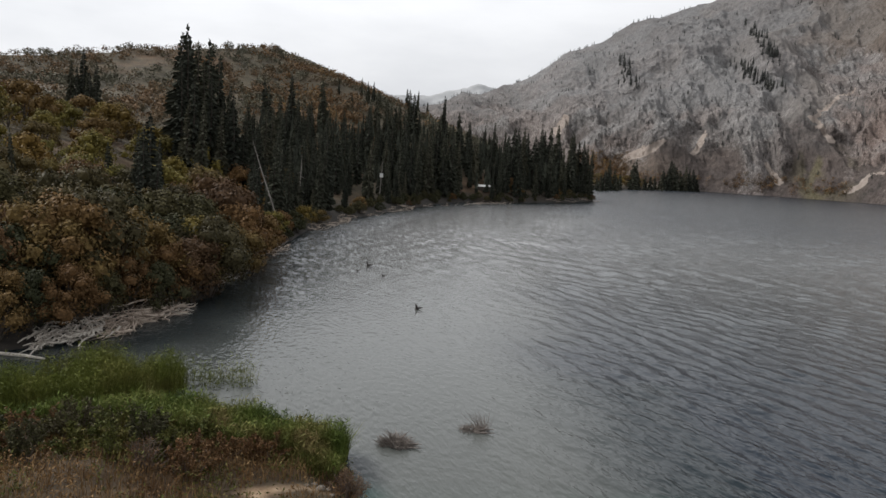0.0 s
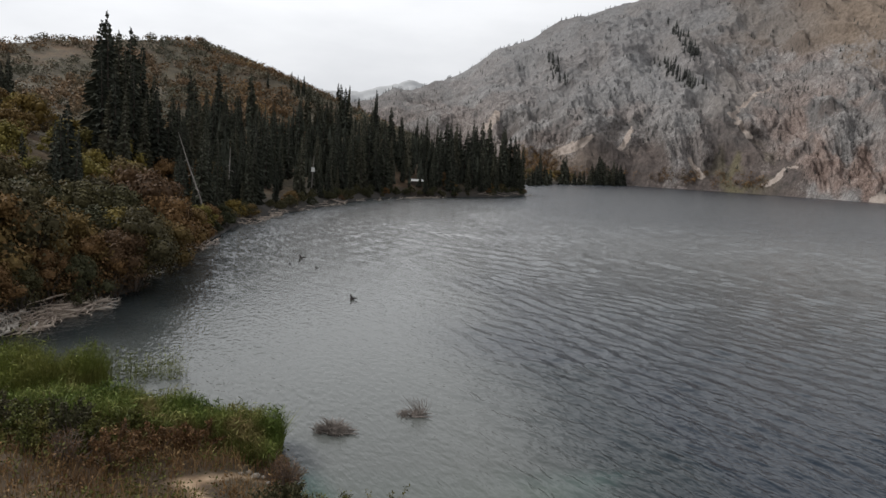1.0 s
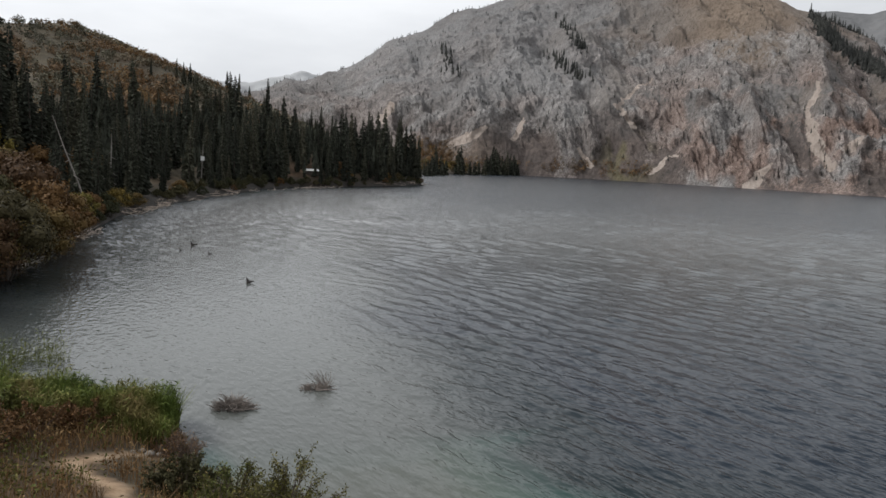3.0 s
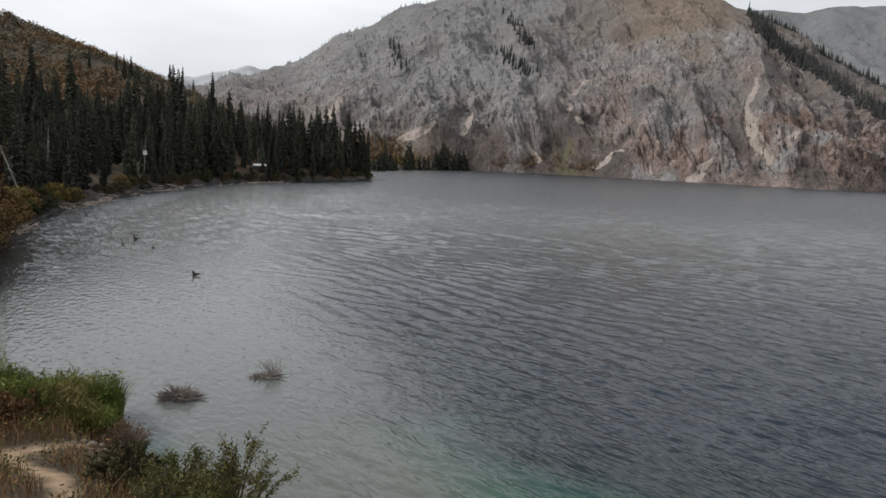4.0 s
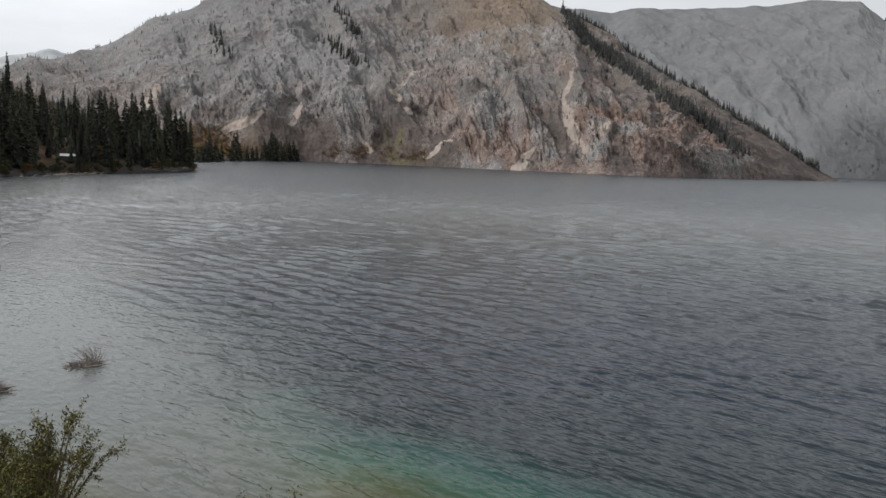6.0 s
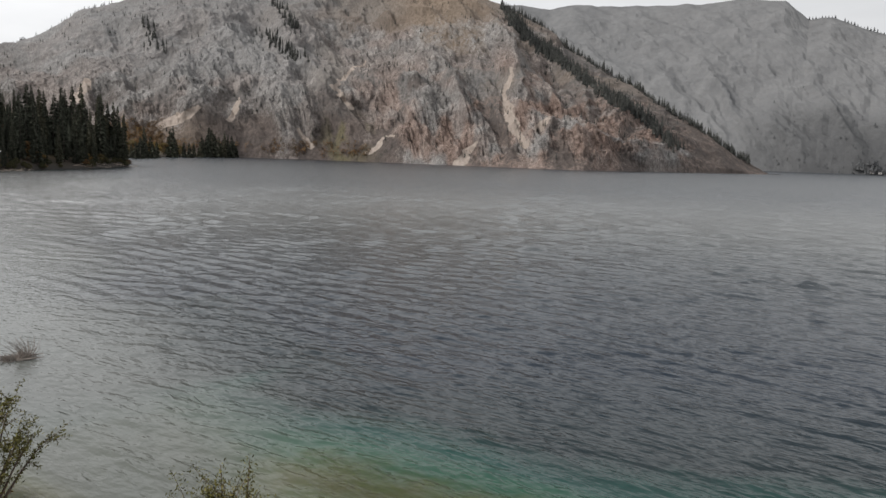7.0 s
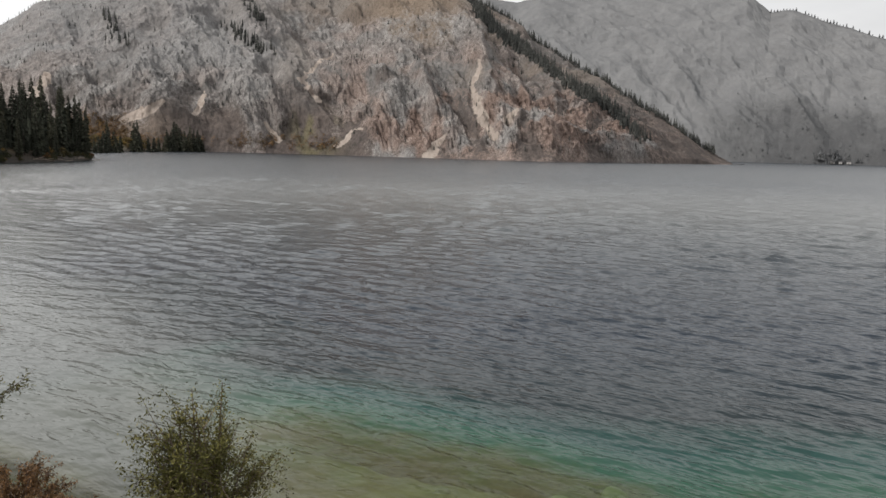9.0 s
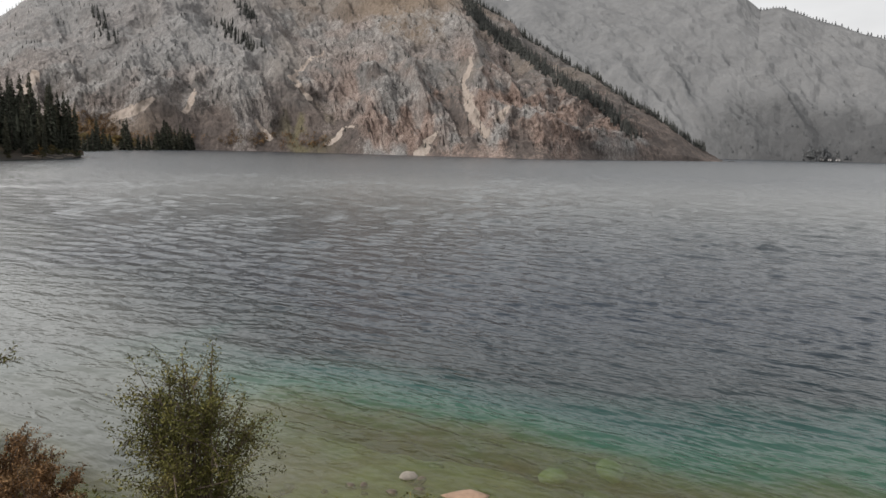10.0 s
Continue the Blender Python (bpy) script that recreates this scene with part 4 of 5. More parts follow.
# the tall group on the spur, and two groups higher up the hill
for az, d, h in [(-19.9, 132, 22), (-19.3, 128, 24), (-18.7, 135, 22), (-17.9, 132, 23), (-17.4, 138, 21), (-16.3, 134, 16), (-16.0, 126, 15), (-15.2, 136, 15), (-18.4, 120, 15), (-19.5, 122, 13),
                 (-31.2, 195, 6), (-30.6, 200, 7), (-30.0, 196, 5), (-32, 205, 8), (-31.6, 190, 6), (-30.3, 190, 5), (-19.0, 138, 22), (-18.2, 128, 20), (-17.7, 126, 19), (-16.9, 130, 15), (-19.7, 126, 18), (-18.9, 122, 17), (-17.0, 124, 14), (-16.6, 140, 17), (-15.5, 128, 13), (-26.6, 198, 13), (-26.0, 200, 12), (-27.0, 200, 14), (-26.2, 205, 16), (-25.4, 202, 14), (-25.8, 195, 12),
                 (-22.3, 80, 12), (-21.6, 78, 11), (-22.9, 83, 11), (-21.9, 84, 13), (-21.2, 82, 10), (-22.6, 77, 9), (-31.2, 80, 9), (-30.3, 84, 8), (-24.6, 95, 7)]:
    plant_spruce(*bearing(az, d), h)
# the wood along the shore
tries = 0
while len(spruce_at) < 312 and tries < 9000:
    tries += 1
    t = spruce_r.random()
    y = 92 + 250 * t
    x0 = np.interp(y, SHORE[24:34, 1], SHORE[24:34, 0])
    inland = spruce_r.random() ** 1.5 * np.interp(y, [92, 140, 220, 290, 345], [10, 24, 50, 62, 16]) + 3.0
    x = x0 - inland
    if math.atan2(x, y) < radians(-15.0) or min(math.hypot(x - a, y - c) for a, c in spruce_at) < 2.3:
        continue
    h = spruce_r.uniform(8.5, 21.5) * np.interp(y, [92, 130, 200, 250, 345], [0.66, 0.68, 0.78, 1.02, 1.2])
    plant_spruce(x, y, h * (0.75 if spruce_r.random() < 0.2 else 1))
# singles on the hillside
for az, d, h in [(-8.6, 330, 12), (-6.9, 335, 15), (-6.4, 330, 16), (-6.0, 338, 15), (-7.6, 320, 11), (-5.5, 325, 14), (-3.4, 360, 16), (-2.6, 350, 18), (-1.8, 370, 15), (-0.6, 380, 17), (0.6, 385, 16), (1.5, 380, 15), (-4.2, 300, 16), (-3.0, 310, 17)]:
    plant_spruce(*bearing(az, d), h * 0.62)
# beyond the point, at the far corner of the bay
for az, d, h in [(11.6, 560, 17), (12.0, 575, 20), (12.4, 600, 22), (12.9, 610, 17), (14.0, 700, 24), (14.4, 705, 20), (14.9, 720, 19), (15.3, 730, 18), (16.0, 760, 20), (16.5, 790, 24), (16.9, 800, 28), (17.3, 815, 24), (17.7, 820, 28), (18.2, 840, 25), (18.6, 850, 18), (12.2, 640, 20), (16.7, 830, 25), (12.0, 620, 17), (14.2, 730, 22), (16.3, 800, 20), (17.5, 840, 22), (18.0, 850, 26), (12.7, 640, 20), (13.1, 650, 18), (15.6, 770, 19), (16.1, 790, 23), (17.1, 830, 26), (18.4, 860, 22), (11.4, 590, 15)]:
    plant_spruce(*bearing(az, d), h * 1.5, broad=1.4)


def far_trees(name, spots, label, mat, seed, slim=1.0):
    """Small conifers far off, as one mass."""
    r = np.random.default_rng(seed)
    b = Bag()
    for x, y, z, h in spots:
        w = h * r.uniform(0.13, 0.2) * slim
        n = 6
        for lay in range(6):
            z0, z1 = z + h * (0.05 + 0.15 * lay), z + h * (0.34 + 0.132 * lay)
            rad = w * (1 - 0.145 * lay)
            th = np.arange(n) * 2 * np.pi / n + r.uniform(0, 1)
            rr = rad * r.uniform(0.45, 1.4, n)
            b.add(np.concatenate([np.stack([x + rr * np.cos(th), y + rr * np.sin(th), z0 + r.uniform(-0.4, 0.4, n)], 1), [[x, y, z1]]]),
                  [(i, (i + 1) % n, n) for i in range(n)])
    return tagged(b.piece(name, mat), label, "trees", kind="stuff")


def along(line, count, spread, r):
    """Places on the mountain about a line of bearings and rises in the camera's view."""
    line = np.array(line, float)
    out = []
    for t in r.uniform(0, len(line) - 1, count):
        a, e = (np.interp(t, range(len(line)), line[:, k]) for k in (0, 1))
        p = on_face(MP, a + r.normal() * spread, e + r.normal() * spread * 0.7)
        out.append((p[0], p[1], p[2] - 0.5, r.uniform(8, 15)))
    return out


fr = np.random.default_rng(12)
inner = []
while len(inner) < 420:
    y = fr.uniform(105, 345)
    x = np.interp(y, SHORE[24:34, 1], SHORE[24:34, 0]) - 7 - fr.random() * np.interp(y, [105, 140, 220, 290, 345], [10, 22, 45, 55, 10])
    if math.atan2(x, y) > radians(-15):
        inner.append((x, y, height_at(x, y), fr.uniform(7, 15) * np.interp(y, [105, 200, 345], [0.55, 0.62, 0.95])))
far_trees("inner_wood", inner, "dark close-set young spruces within the shore wood", M_SPRUCE, 6, 0.6)
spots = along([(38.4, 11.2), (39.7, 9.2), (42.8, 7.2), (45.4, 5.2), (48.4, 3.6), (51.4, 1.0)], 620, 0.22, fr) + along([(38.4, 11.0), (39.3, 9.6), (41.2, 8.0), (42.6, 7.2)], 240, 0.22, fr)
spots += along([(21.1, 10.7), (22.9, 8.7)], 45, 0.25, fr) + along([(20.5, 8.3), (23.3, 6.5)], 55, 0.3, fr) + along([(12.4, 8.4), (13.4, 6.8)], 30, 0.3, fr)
crest = MP[:, 240 - 1]
ca = np.degrees(np.arctan2(crest[:, 0], crest[:, 1]))
for i in np.nonzero((ca > 38) & (ca < 56.5))[0]:
    for _ in range(3):
        if fr.random() < 0.6:
            p = crest[i] * fr.uniform(0.985, 1.0)
            spots.append((p[0], p[1], crest[i, 2] * fr.uniform(0.93, 1.0) - 1.5, fr.uniform(7, 14)))
for i in np.nonzero((ca > -3) & (ca < 17))[0]:
    if fr.random() < 0.45:
        spots.append((crest[i, 0], crest[i, 1], crest[i, 2] - 1.5, fr.uniform(3, 8)))
for _ in range(1000):
    i, k = int(fr.integers(90, 770)), int(fr.integers(20, 225))
    spots.append((*MP[i, k][:2], MP[i, k][2] - 0.4, fr.uniform(2.5, 7)))
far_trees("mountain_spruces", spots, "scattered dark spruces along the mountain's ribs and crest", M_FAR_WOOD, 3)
spots = []
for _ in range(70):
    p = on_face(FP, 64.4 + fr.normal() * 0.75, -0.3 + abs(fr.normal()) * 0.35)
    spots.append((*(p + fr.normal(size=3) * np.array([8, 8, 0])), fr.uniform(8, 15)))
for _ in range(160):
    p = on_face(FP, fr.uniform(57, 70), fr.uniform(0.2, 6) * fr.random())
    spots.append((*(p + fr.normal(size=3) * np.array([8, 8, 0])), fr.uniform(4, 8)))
fc = FP[:, 109]
for i in np.nonzero(np.degrees(np.arctan2(fc[:, 0], fc[:, 1])) > 59.5)[0]:
    if fr.random() < 0.7:
        spots.append((*(fc[i] * fr.uniform(0.993, 1.0)), fr.uniform(4, 13)))
far_trees("far_shore_trees", spots, "wood on the far mountain's foot and crest, greyed by painted haze", M_HAZY_WOOD, 4, 2.2)


# ---------------------------------------------------------------- shrubs of the hillside
def make_shrub(seed, mat, tall, wide, leaves, size, label, category="shrub", group="shrubs of the hillside"):
    r = np.random.default_rng(seed)
    thing = new("shrub")
    st = Bag()
    heads = []
    for k in range(26):
        a, lean = r.uniform(0, 2 * np.pi), r.uniform(0.05, 0.95)
        low = r.uniform(0.4, 1.0) if lean > 0.5 else r.uniform(0.8, 1.0)
        top = np.array([math.cos(a) * wide * lean, math.sin(a) * wide * lean, tall * (1 - 0.45 * lean ** 1.5) * low * 0.95])
        heads.append((top, wide * r.uniform(0.16, 0.31)))
        if k < 9:
            st.tube([(0, 0, -0.4), tuple(top * 0.45 + r.normal(size=3) * 0.1), tuple(top)], [0.09, 0.055, 0.02], 5)
    st.piece("stem", M_BARK, thing)
    c = Bag()
    ball = bmesh.new()
    bmesh.ops.create_icosphere(ball, subdivisions=1, radius=1.0)
    bv, bf = np.array([v.co[:] for v in ball.verts]), [[v.index for v in f.verts] for f in ball.faces]
    ball.free()
    for top, rad in heads:
        lump = bv * (0.45 + 0.35 * r.random((len(bv), 1))) * rad * np.array([1, 1, 0.85]) + top
        c.add(lump[[i for f in bf for i in f]], np.arange(len(bf) * 3).reshape(-1, 3))
    for top, rad in heads:
        k = leaves // len(heads)
        d = r.normal(size=(k, 3))
        d[:, 2] += 0.25
        d /= np.linalg.norm(d, axis=1)[:, None]
        q = top + d * rad * r.uniform(0.65, 1.3, k)[:, None] * np.array([1, 1, 0.85])
        ok = q[:, 2] > 0.05
        c.leaves(q[ok], size, r, 0.0, 0.9, out=d[ok], loose=0.6, three=True)
    k = leaves // 5
    d = r.normal(size=(k, 3))
    d[:, 2] *= 0.5
    d /= np.linalg.norm(d, axis=1)[:, None]
    q = d * np.array([wide * 0.85, wide * 0.85, tall * 0.45]) * r.uniform(0.6, 1, (k, 1)) + np.array([0, 0, tall * 0.38])
    c.leaves(q[q[:, 2] > 0.05], size, r, 0.0, 0.9, out=d[q[:, 2] > 0.05], loose=0.8, three=True)
    c.piece("crown", mat, thing)
    return tagged(thing, label, category, group)


FAR_SHRUBS = {
    "rust": [make_shrub(50 + k, M_SHRUB_RUST, 4.6, 3.0, 1700, 0.30, "rust-brown autumn shrub high on the slope") for k in range(2)],
    "green": [make_shrub(53 + k, M_SHRUB_GREEN, 4.2, 3.0, 1700, 0.30, "yellow-green autumn shrub high on the slope") for k in range(2)],
    "dark": [make_shrub(56 + k, M_SHRUB_DARK, 4.2, 2.7, 1500, 0.30, "dark green leafy shrub under the spruces") for k in range(2)],
}
SHRUBS = {
    "rust": [make_shrub(20 + k, M_SHRUB_RUST, 5.0, 2.9, 4600, 0.175, "rust-brown autumn shrub on the slope") for k in range(3)],
    "green": [make_shrub(30 + k, M_SHRUB_GREEN, 4.6, 2.9, 4600, 0.175, "yellow-green autumn shrub on the slope") for k in range(3)],
    "dark": [make_shrub(40 + k, M_SHRUB_DARK, 4.6, 2.7, 4200, 0.175, "dark green leafy shrub among the autumn shrubs") for k in range(2)],
}
for j, (key, obs) in enumerate([*SHRUBS.items(), *FAR_SHRUBS.items()]):
    for k, ob in enumerate(obs):
        ob.matrix_basis = pose(-175 - 7 * k, 200 + 8 * j, height_at(-175 - 7 * k, 200 + 8 * j))
shrub_r = np.random.default_rng(9)
shrub_at = []


def plant_shrub(key, x, y, s, flat=1.0):
    obs = (SHRUBS if math.hypot(x, y) < 92 else FAR_SHRUBS)[key]
    ob = obs[int(shrub_r.integers(0, len(obs)))]
    m = pose(x, y, height_at(x, y) - 0.15, shrub_r.normal() * 4, shrub_r.normal() * 4, shrub_r.uniform(0, 360)) @ Matrix.Diagonal((s, s, s * flat, 1))
    copy_thing(ob, m)
    shrub_at.append((x, y))


# large shrubs over the water's edge
for az, d, s, key in [(-17.6, 63.5, 1.4, "rust"), (-18.4, 66, 1.3, "green"), (-18.9, 61, 1.1, "rust"), (-20.3, 59.5, 1.0, "rust"), (-17.0, 69.5, 1.2, "rust"), (-16.2, 73, 1.2, "rust"), (-21.6, 57, 0.8, "dark"), (-15.6, 76.5, 1.6, "rust"), (-16.5, 79, 1.75, "rust"), (-14.7, 84, 1.35, "rust"), (-17.2, 84, 1.7, "rust"), (-13.9, 93, 0.95, "rust"), (-12.6, 108, 0.75, "rust"), (-25.0, 58, 1.6, "rust"), (-26.8, 56, 1.5, "rust"), (-22.8, 60.5, 1.35, "rust"),
                      (-28.6, 55, 1.4, "rust"), (-30.4, 54, 1.2, "dark"), (-32.4, 53, 1.2, "rust"), (-20.4, 65, 1.25, "dark"), (-21.2, 72, 1.5, "dark"), (-19.2, 74, 1.5, "dark"), (-24.0, 66, 1.5, "dark"), (-23.0, 56, 0.8, "rust"), (-24.8, 53, 0.7, "dark"), (-27.0, 51, 0.8, "rust"), (-29.4, 50, 0.8, "dark"), (-31.5, 49, 0.9, "rust"),
                      (-10.8, 125, 0.8, "green"), (-9.6, 132, 0.6, "rust"), (-13.2, 104, 0.8, "green"), (-14.6, 98, 0.9, "dark"), (-11.6, 118, 0.7, "dark"), (-18.6, 88, 1.4, "rust"), (-20.0, 84, 1.3, "rust"), (-16.0, 92, 1.2, "green"), (-22.6, 78, 1.2, "rust"), (-25.6, 75, 1.5, "rust"), (-27.8, 70, 1.4, "rust")]:
    plant_shrub(key, *bearing(az, d), s)
tries = 0
while len(shrub_at) < 225 and tries < 9000:
    tries += 1
    az, d = shrub_r.uniform(-36, -13), 52 + 105 * shrub_r.random() ** 0.8
    x, y = bearing(az, d)
    if to_line(np.array([x]), np.array([y]), SHORE)[0][0] < 2.2 or not on_land(np.array([x]), np.array([y]))[0]:
        continue
    gap = 3.6 + d / 70
    if min([math.hypot(x - a, y - c) for a, c in shrub_at] or [9]) < gap or min(math.hypot(x - a, y - c) for a, c in spruce_at) < 1.8:
        continue
    u = shrub_r.random()
    top = d > 84 + 8 * math.sin(az * 0.9)
    key = ("green" if u < 0.85 else "rust") if top else ("rust" if u < 0.62 else "dark" if u < 0.86 else "green")
    if az > -18 and top:
        key = "rust"
    plant_shrub(key, x, y, shrub_r.uniform(0.75, 1.5))
# beyond the point and along the shore wood
for az, d, s, key in [(11.2, 540, 1.4, "rust"), (11.6, 600, 1.8, "rust"), (12.2, 650, 2.0, "green"), (13.2, 640, 1.8, "rust"), (13.6, 670, 1.8, "green"), (14.6, 680, 1.3, "green"), (15.8, 740, 1.4, "rust"), (17.5, 790, 1.6, "green"), (11.9, 700, 2.2, "rust"), (12.6, 720, 2.2, "rust"), (13.0, 760, 2.0, "green"), (18.8, 850, 1.3, "green"), (11.4, 640, 2.6, "rust"), (12.0, 680, 2.8, "rust"), (12.8, 700, 2.6, "green"), (13.6, 740, 2.6, "rust"), (14.6, 770, 2.2, "rust"),
                      (5.3, 275, 1.0, "rust"), (4.6, 278, 1.2, "rust"), (8.5, 306, 0.7, "rust"), (9.4, 318, 0.6, "rust"), (-6.6, 163, 0.7, "rust")]:
    plant_shrub(key, *bearing(az, d), s)

for _ in range(90):
    u = shrub_r.random()
    y = 98 + 236 * u
    x = np.interp(y, SHORE[24:34, 1], SHORE[24:34, 0]) - shrub_r.uniform(0.5, 4.0)
    plant_shrub("dark" if shrub_r.random() < 0.88 else "rust", x, y, shrub_r.uniform(0.3, 0.62))

def in_wood(x, y):
    """Whether a place lies in the strip of spruces along the shore."""
    return y < 345 and x > np.interp(y, SHORE[24:34, 1], SHORE[24:34, 0]) - 0.75 * np.interp(y, [92, 140, 220, 290, 345], [10, 24, 50, 62, 16])


# smaller bushes over the whole hill
hb = Bag()
hr_ = np.random.default_rng(14)
made = 0
while made < 5200:
    az, d = hr_.uniform(-38, 4), hr_.uniform(150, 520)
    x, y = bearing(az, d)
    if in_wood(x, y) or not on_land(np.array([x]), np.array([y]))[0] or F1.fbm(np.array([x / 30]), np.array([y / 30]), 3)[0] < 0.34 + 0.12 * smooth(330, 420, np.array([d]))[0] * (az < -20):
        continue
    made += 1
    z, rad = height_at(x, y), hr_.uniform(0.9, 2.6)
    k = 50
    dd = hr_.normal(size=(k, 3))
    dd /= np.linalg.norm(dd, axis=1)[:, None]
    q = np.array([x, y, z + rad * 0.55]) + dd * rad * hr_.uniform(0.6, 1.05, (k, 1)) * np.array([1, 1, 0.85])
    hb.leaves(q[q[:, 2] > z - 0.2], rad * 0.34, hr_, 0.0, 0.9, out=dd[q[:, 2] > z - 0.2], loose=0.4, three=True)
tagged(hb.piece("hillside_bushes", M_HILL_BUSH), "brown and olive autumn bushes scattered over the hill", "bushes", kind="stuff")

# rust-red bushes on the slope above the shore wood
rb = Bag()
made = 0
while made < 620:
    az, d = hr_.normal(-8.5, 3.4), hr_.uniform(170, 400)
    x, y = bearing(az, d)
    if in_wood(x, y) or not on_land(np.array([x]), np.array([y]))[0] or F3.fbm(np.array([x / 26]), np.array([y / 26]), 3)[0] < 0.47:
        continue
    made += 1
    z, rad = height_at(x, y), hr_.uniform(1.2, 3.0)
    dd = hr_.normal(size=(32, 3))
    dd /= np.linalg.norm(dd, axis=1)[:, None]
    q = np.array([x, y, z + rad * 0.5]) + dd * rad * hr_.uniform(0.6, 1.05, (32, 1)) * np.array([1, 1, 0.85])
    rb.leaves(q[q[:, 2] > z - 0.2], rad * 0.36, hr_, 0.0, 0.9, out=dd[q[:, 2] > z - 0.2], loose=0.4, three=True)
tagged(rb.piece("rusty_bushes", M_FOOT_BUSH), "rust-red autumn bushes on the slope above the wood", "bushes", kind="stuff")

# brown bushes on the mountain's foot
fb = Bag()
foot_r = np.random.default_rng(15)
for lo, hi, rise, count in [(9.6, 13.6, 2.0, 260), (13.6, 19.5, 0.7, 60), (20.5, 28.5, 0.9, 90)]:
    for _ in range(count):
        p = on_face(MP, foot_r.uniform(lo, hi), foot_r.uniform(-0.4, rise) * foot_r.random() ** 0.5)
        rad = foot_r.uniform(2.0, 4.5)
        dd = foot_r.normal(size=(40, 3))
        dd /= np.linalg.norm(dd, axis=1)[:, None]
        fb.leaves(p + [0, 0, rad * 0.4] + dd * rad * foot_r.uniform(0.6, 1.05, (40, 1)), rad * 0.36, foot_r, 0.0, 0.8, out=dd)
tagged(fb.piece("foot_bushes", M_FOOT_BUSH), "rust-brown bushes along the mountain's foot", "bushes", kind="stuff")


# ---------------------------------------------------------------- reeds and grass of the near bank
def scatter(count, inside, box, r):
    """Places at random in a box that pass a test."""
    out = []
    while len(out) < count:
        p = r.uniform((box[0], box[1]), (box[2], box[3]), (count, 2))
        out += [tuple(q) for q in p[inside(p[:, 0], p[:, 1])]]
    return np.array(out[:count])


def with_height(p, sink=0.05):
    return np.column_stack([p, land_height(p[:, 0], p[:, 1]) - sink])


rr = np.random.default_rng(21)


def reed_bed(inside, box, count, low, high, mat, label, width=0.03, lean=0.3, seed=1, name="reed_bed"):
    r = np.random.default_rng(seed)
    p = scatter(count, inside, box, r)
    hgt = r.uniform(low, high, count) * (0.5 + 1.0 * F3.fbm(p[:, 0] / 1.2, p[:, 1] / 1.2, 3))
    b = Bag()
    b.blades(with_height(p), hgt, width, r, lean, (0.05, 0.02))
    # leaves standing off the stalks
    for _ in range(2 if name == "reed_bed" else 0):
        q = with_height(p) + np.column_stack([r.normal(size=(count, 2)) * 0.06, hgt * r.uniform(0.4, 0.95, count)])
        b.leaves(q, 0.24, r, 0.8, 0.16)
    return tagged(b.piece(name, mat), label, "reeds", kind="stuff")


def front_bed(x, y):
    ds = to_line(x, y, SHORE)[0]
    land = on_land(x, y)
    back = 24.9 + 1.6 * F1.fbm(x / 2.0, y / 2.0, 2) - 0.05 * (x + 3)
    return ((land & (ds < 7)) | (~land & (ds < 0.5))) & (y > back) & (x < -3.35) & (x > -11.5 - 9 * F2.fbm(x / 2.2 + 5, y / 2.2, 2))


reed_bed(front_bed, (-19, 23, -2.6, 32), 17000, 0.95, 1.55, M_REED, "dense green reed bed on the near bank", width=0.024, lean=0.5, seed=2)


def back_bed(x, y):
    u, v = (x + 16.4) * 0.75 + (y - 34.4) * 0.66, -(x + 16.4) * 0.66 + (y - 34.4) * 0.75
    return (u / 4.7) ** 2 + (v / 2.9) ** 2 < 0.55 + 0.75 * F2.fbm(x / 2, y / 2, 3)


reed_bed(back_bed, (-23, 27, -9, 42), 11000, 2.3, 3.1, M_REED_PALE, "bright green clump of reeds standing in the water", width=0.018, seed=3)
reed_bed(lambda x, y: np.hypot((x + 11.2) / 1.8, (y - 37.6) / 1.2) < 1, (-13.5, 36, -9, 39.2), 420, 1.9, 2.6, M_REED_PALE, "thin reed stalks standing in open water", width=0.014, seed=4)


def dry_strip(x, y):
    n = F2.fbm(x / 1.3 + 7, y / 1.3, 3)
    path = to_line(x, y, TRACK)[0]
    return on_land(x, y) & (y > 14) & (y < 27.2 - 0.1 * (x + 3)) & (x < 0.6) & (n > 0.40) & (path > 0.42)


reed_bed(dry_strip, (-22, 14, 1, 29), 14000, 0.35, 0.85, M_DRY, "dry reddish grass along the bank", width=0.018, lean=0.7, seed=5, name="dry_grass")
reed_bed(lambda x, y: on_land(x, y) & (to_line(x, y, SHORE)[0] > 0.5) & (F1.fbm(x / 1.7, y / 1.7, 3) > 0.52), (0, 4, 12, 17), 1500, 0.2, 0.5, M_DRY, "short dry grass on the bank", width=0.018, lean=0.8, seed=6, name="dry_grass")



def low_weeds(inside, box_, count, high, mat, label, seed):
    """Leafy ground cover, in tufts."""
    r = np.random.default_rng(seed)
    p = scatter(count // 12, inside, box_, r)
    p = np.repeat(p, 12, 0) + r.normal(size=(count // 12 * 12, 2)) * 0.16
    q = with_height(p, 0.0)
    q[:, 2] += r.random(len(q)) ** 0.8 * high * (0.4 + 1.1 * F1.fbm(p[:, 0] / 0.9, p[:, 1] / 0.9, 2))
    b = Bag()
    b.leaves(q, 0.12, r, 0.6, 0.4)
    return tagged(b.piece("low_weeds", mat), label, "weeds", kind="stuff")


def bank(lo, hi):
    return lambda x, y: on_land(x, y) & (y < 27.5 - 0.1 * (x + 3)) & (x < 0.6) & (to_line(x, y, TRACK)[0] > 0.5) & (F2.fbm(x / 1.6 + 3, y / 1.6, 3) > lo) & (F2.fbm(x / 1.6 + 3, y / 1.6, 3) < hi)


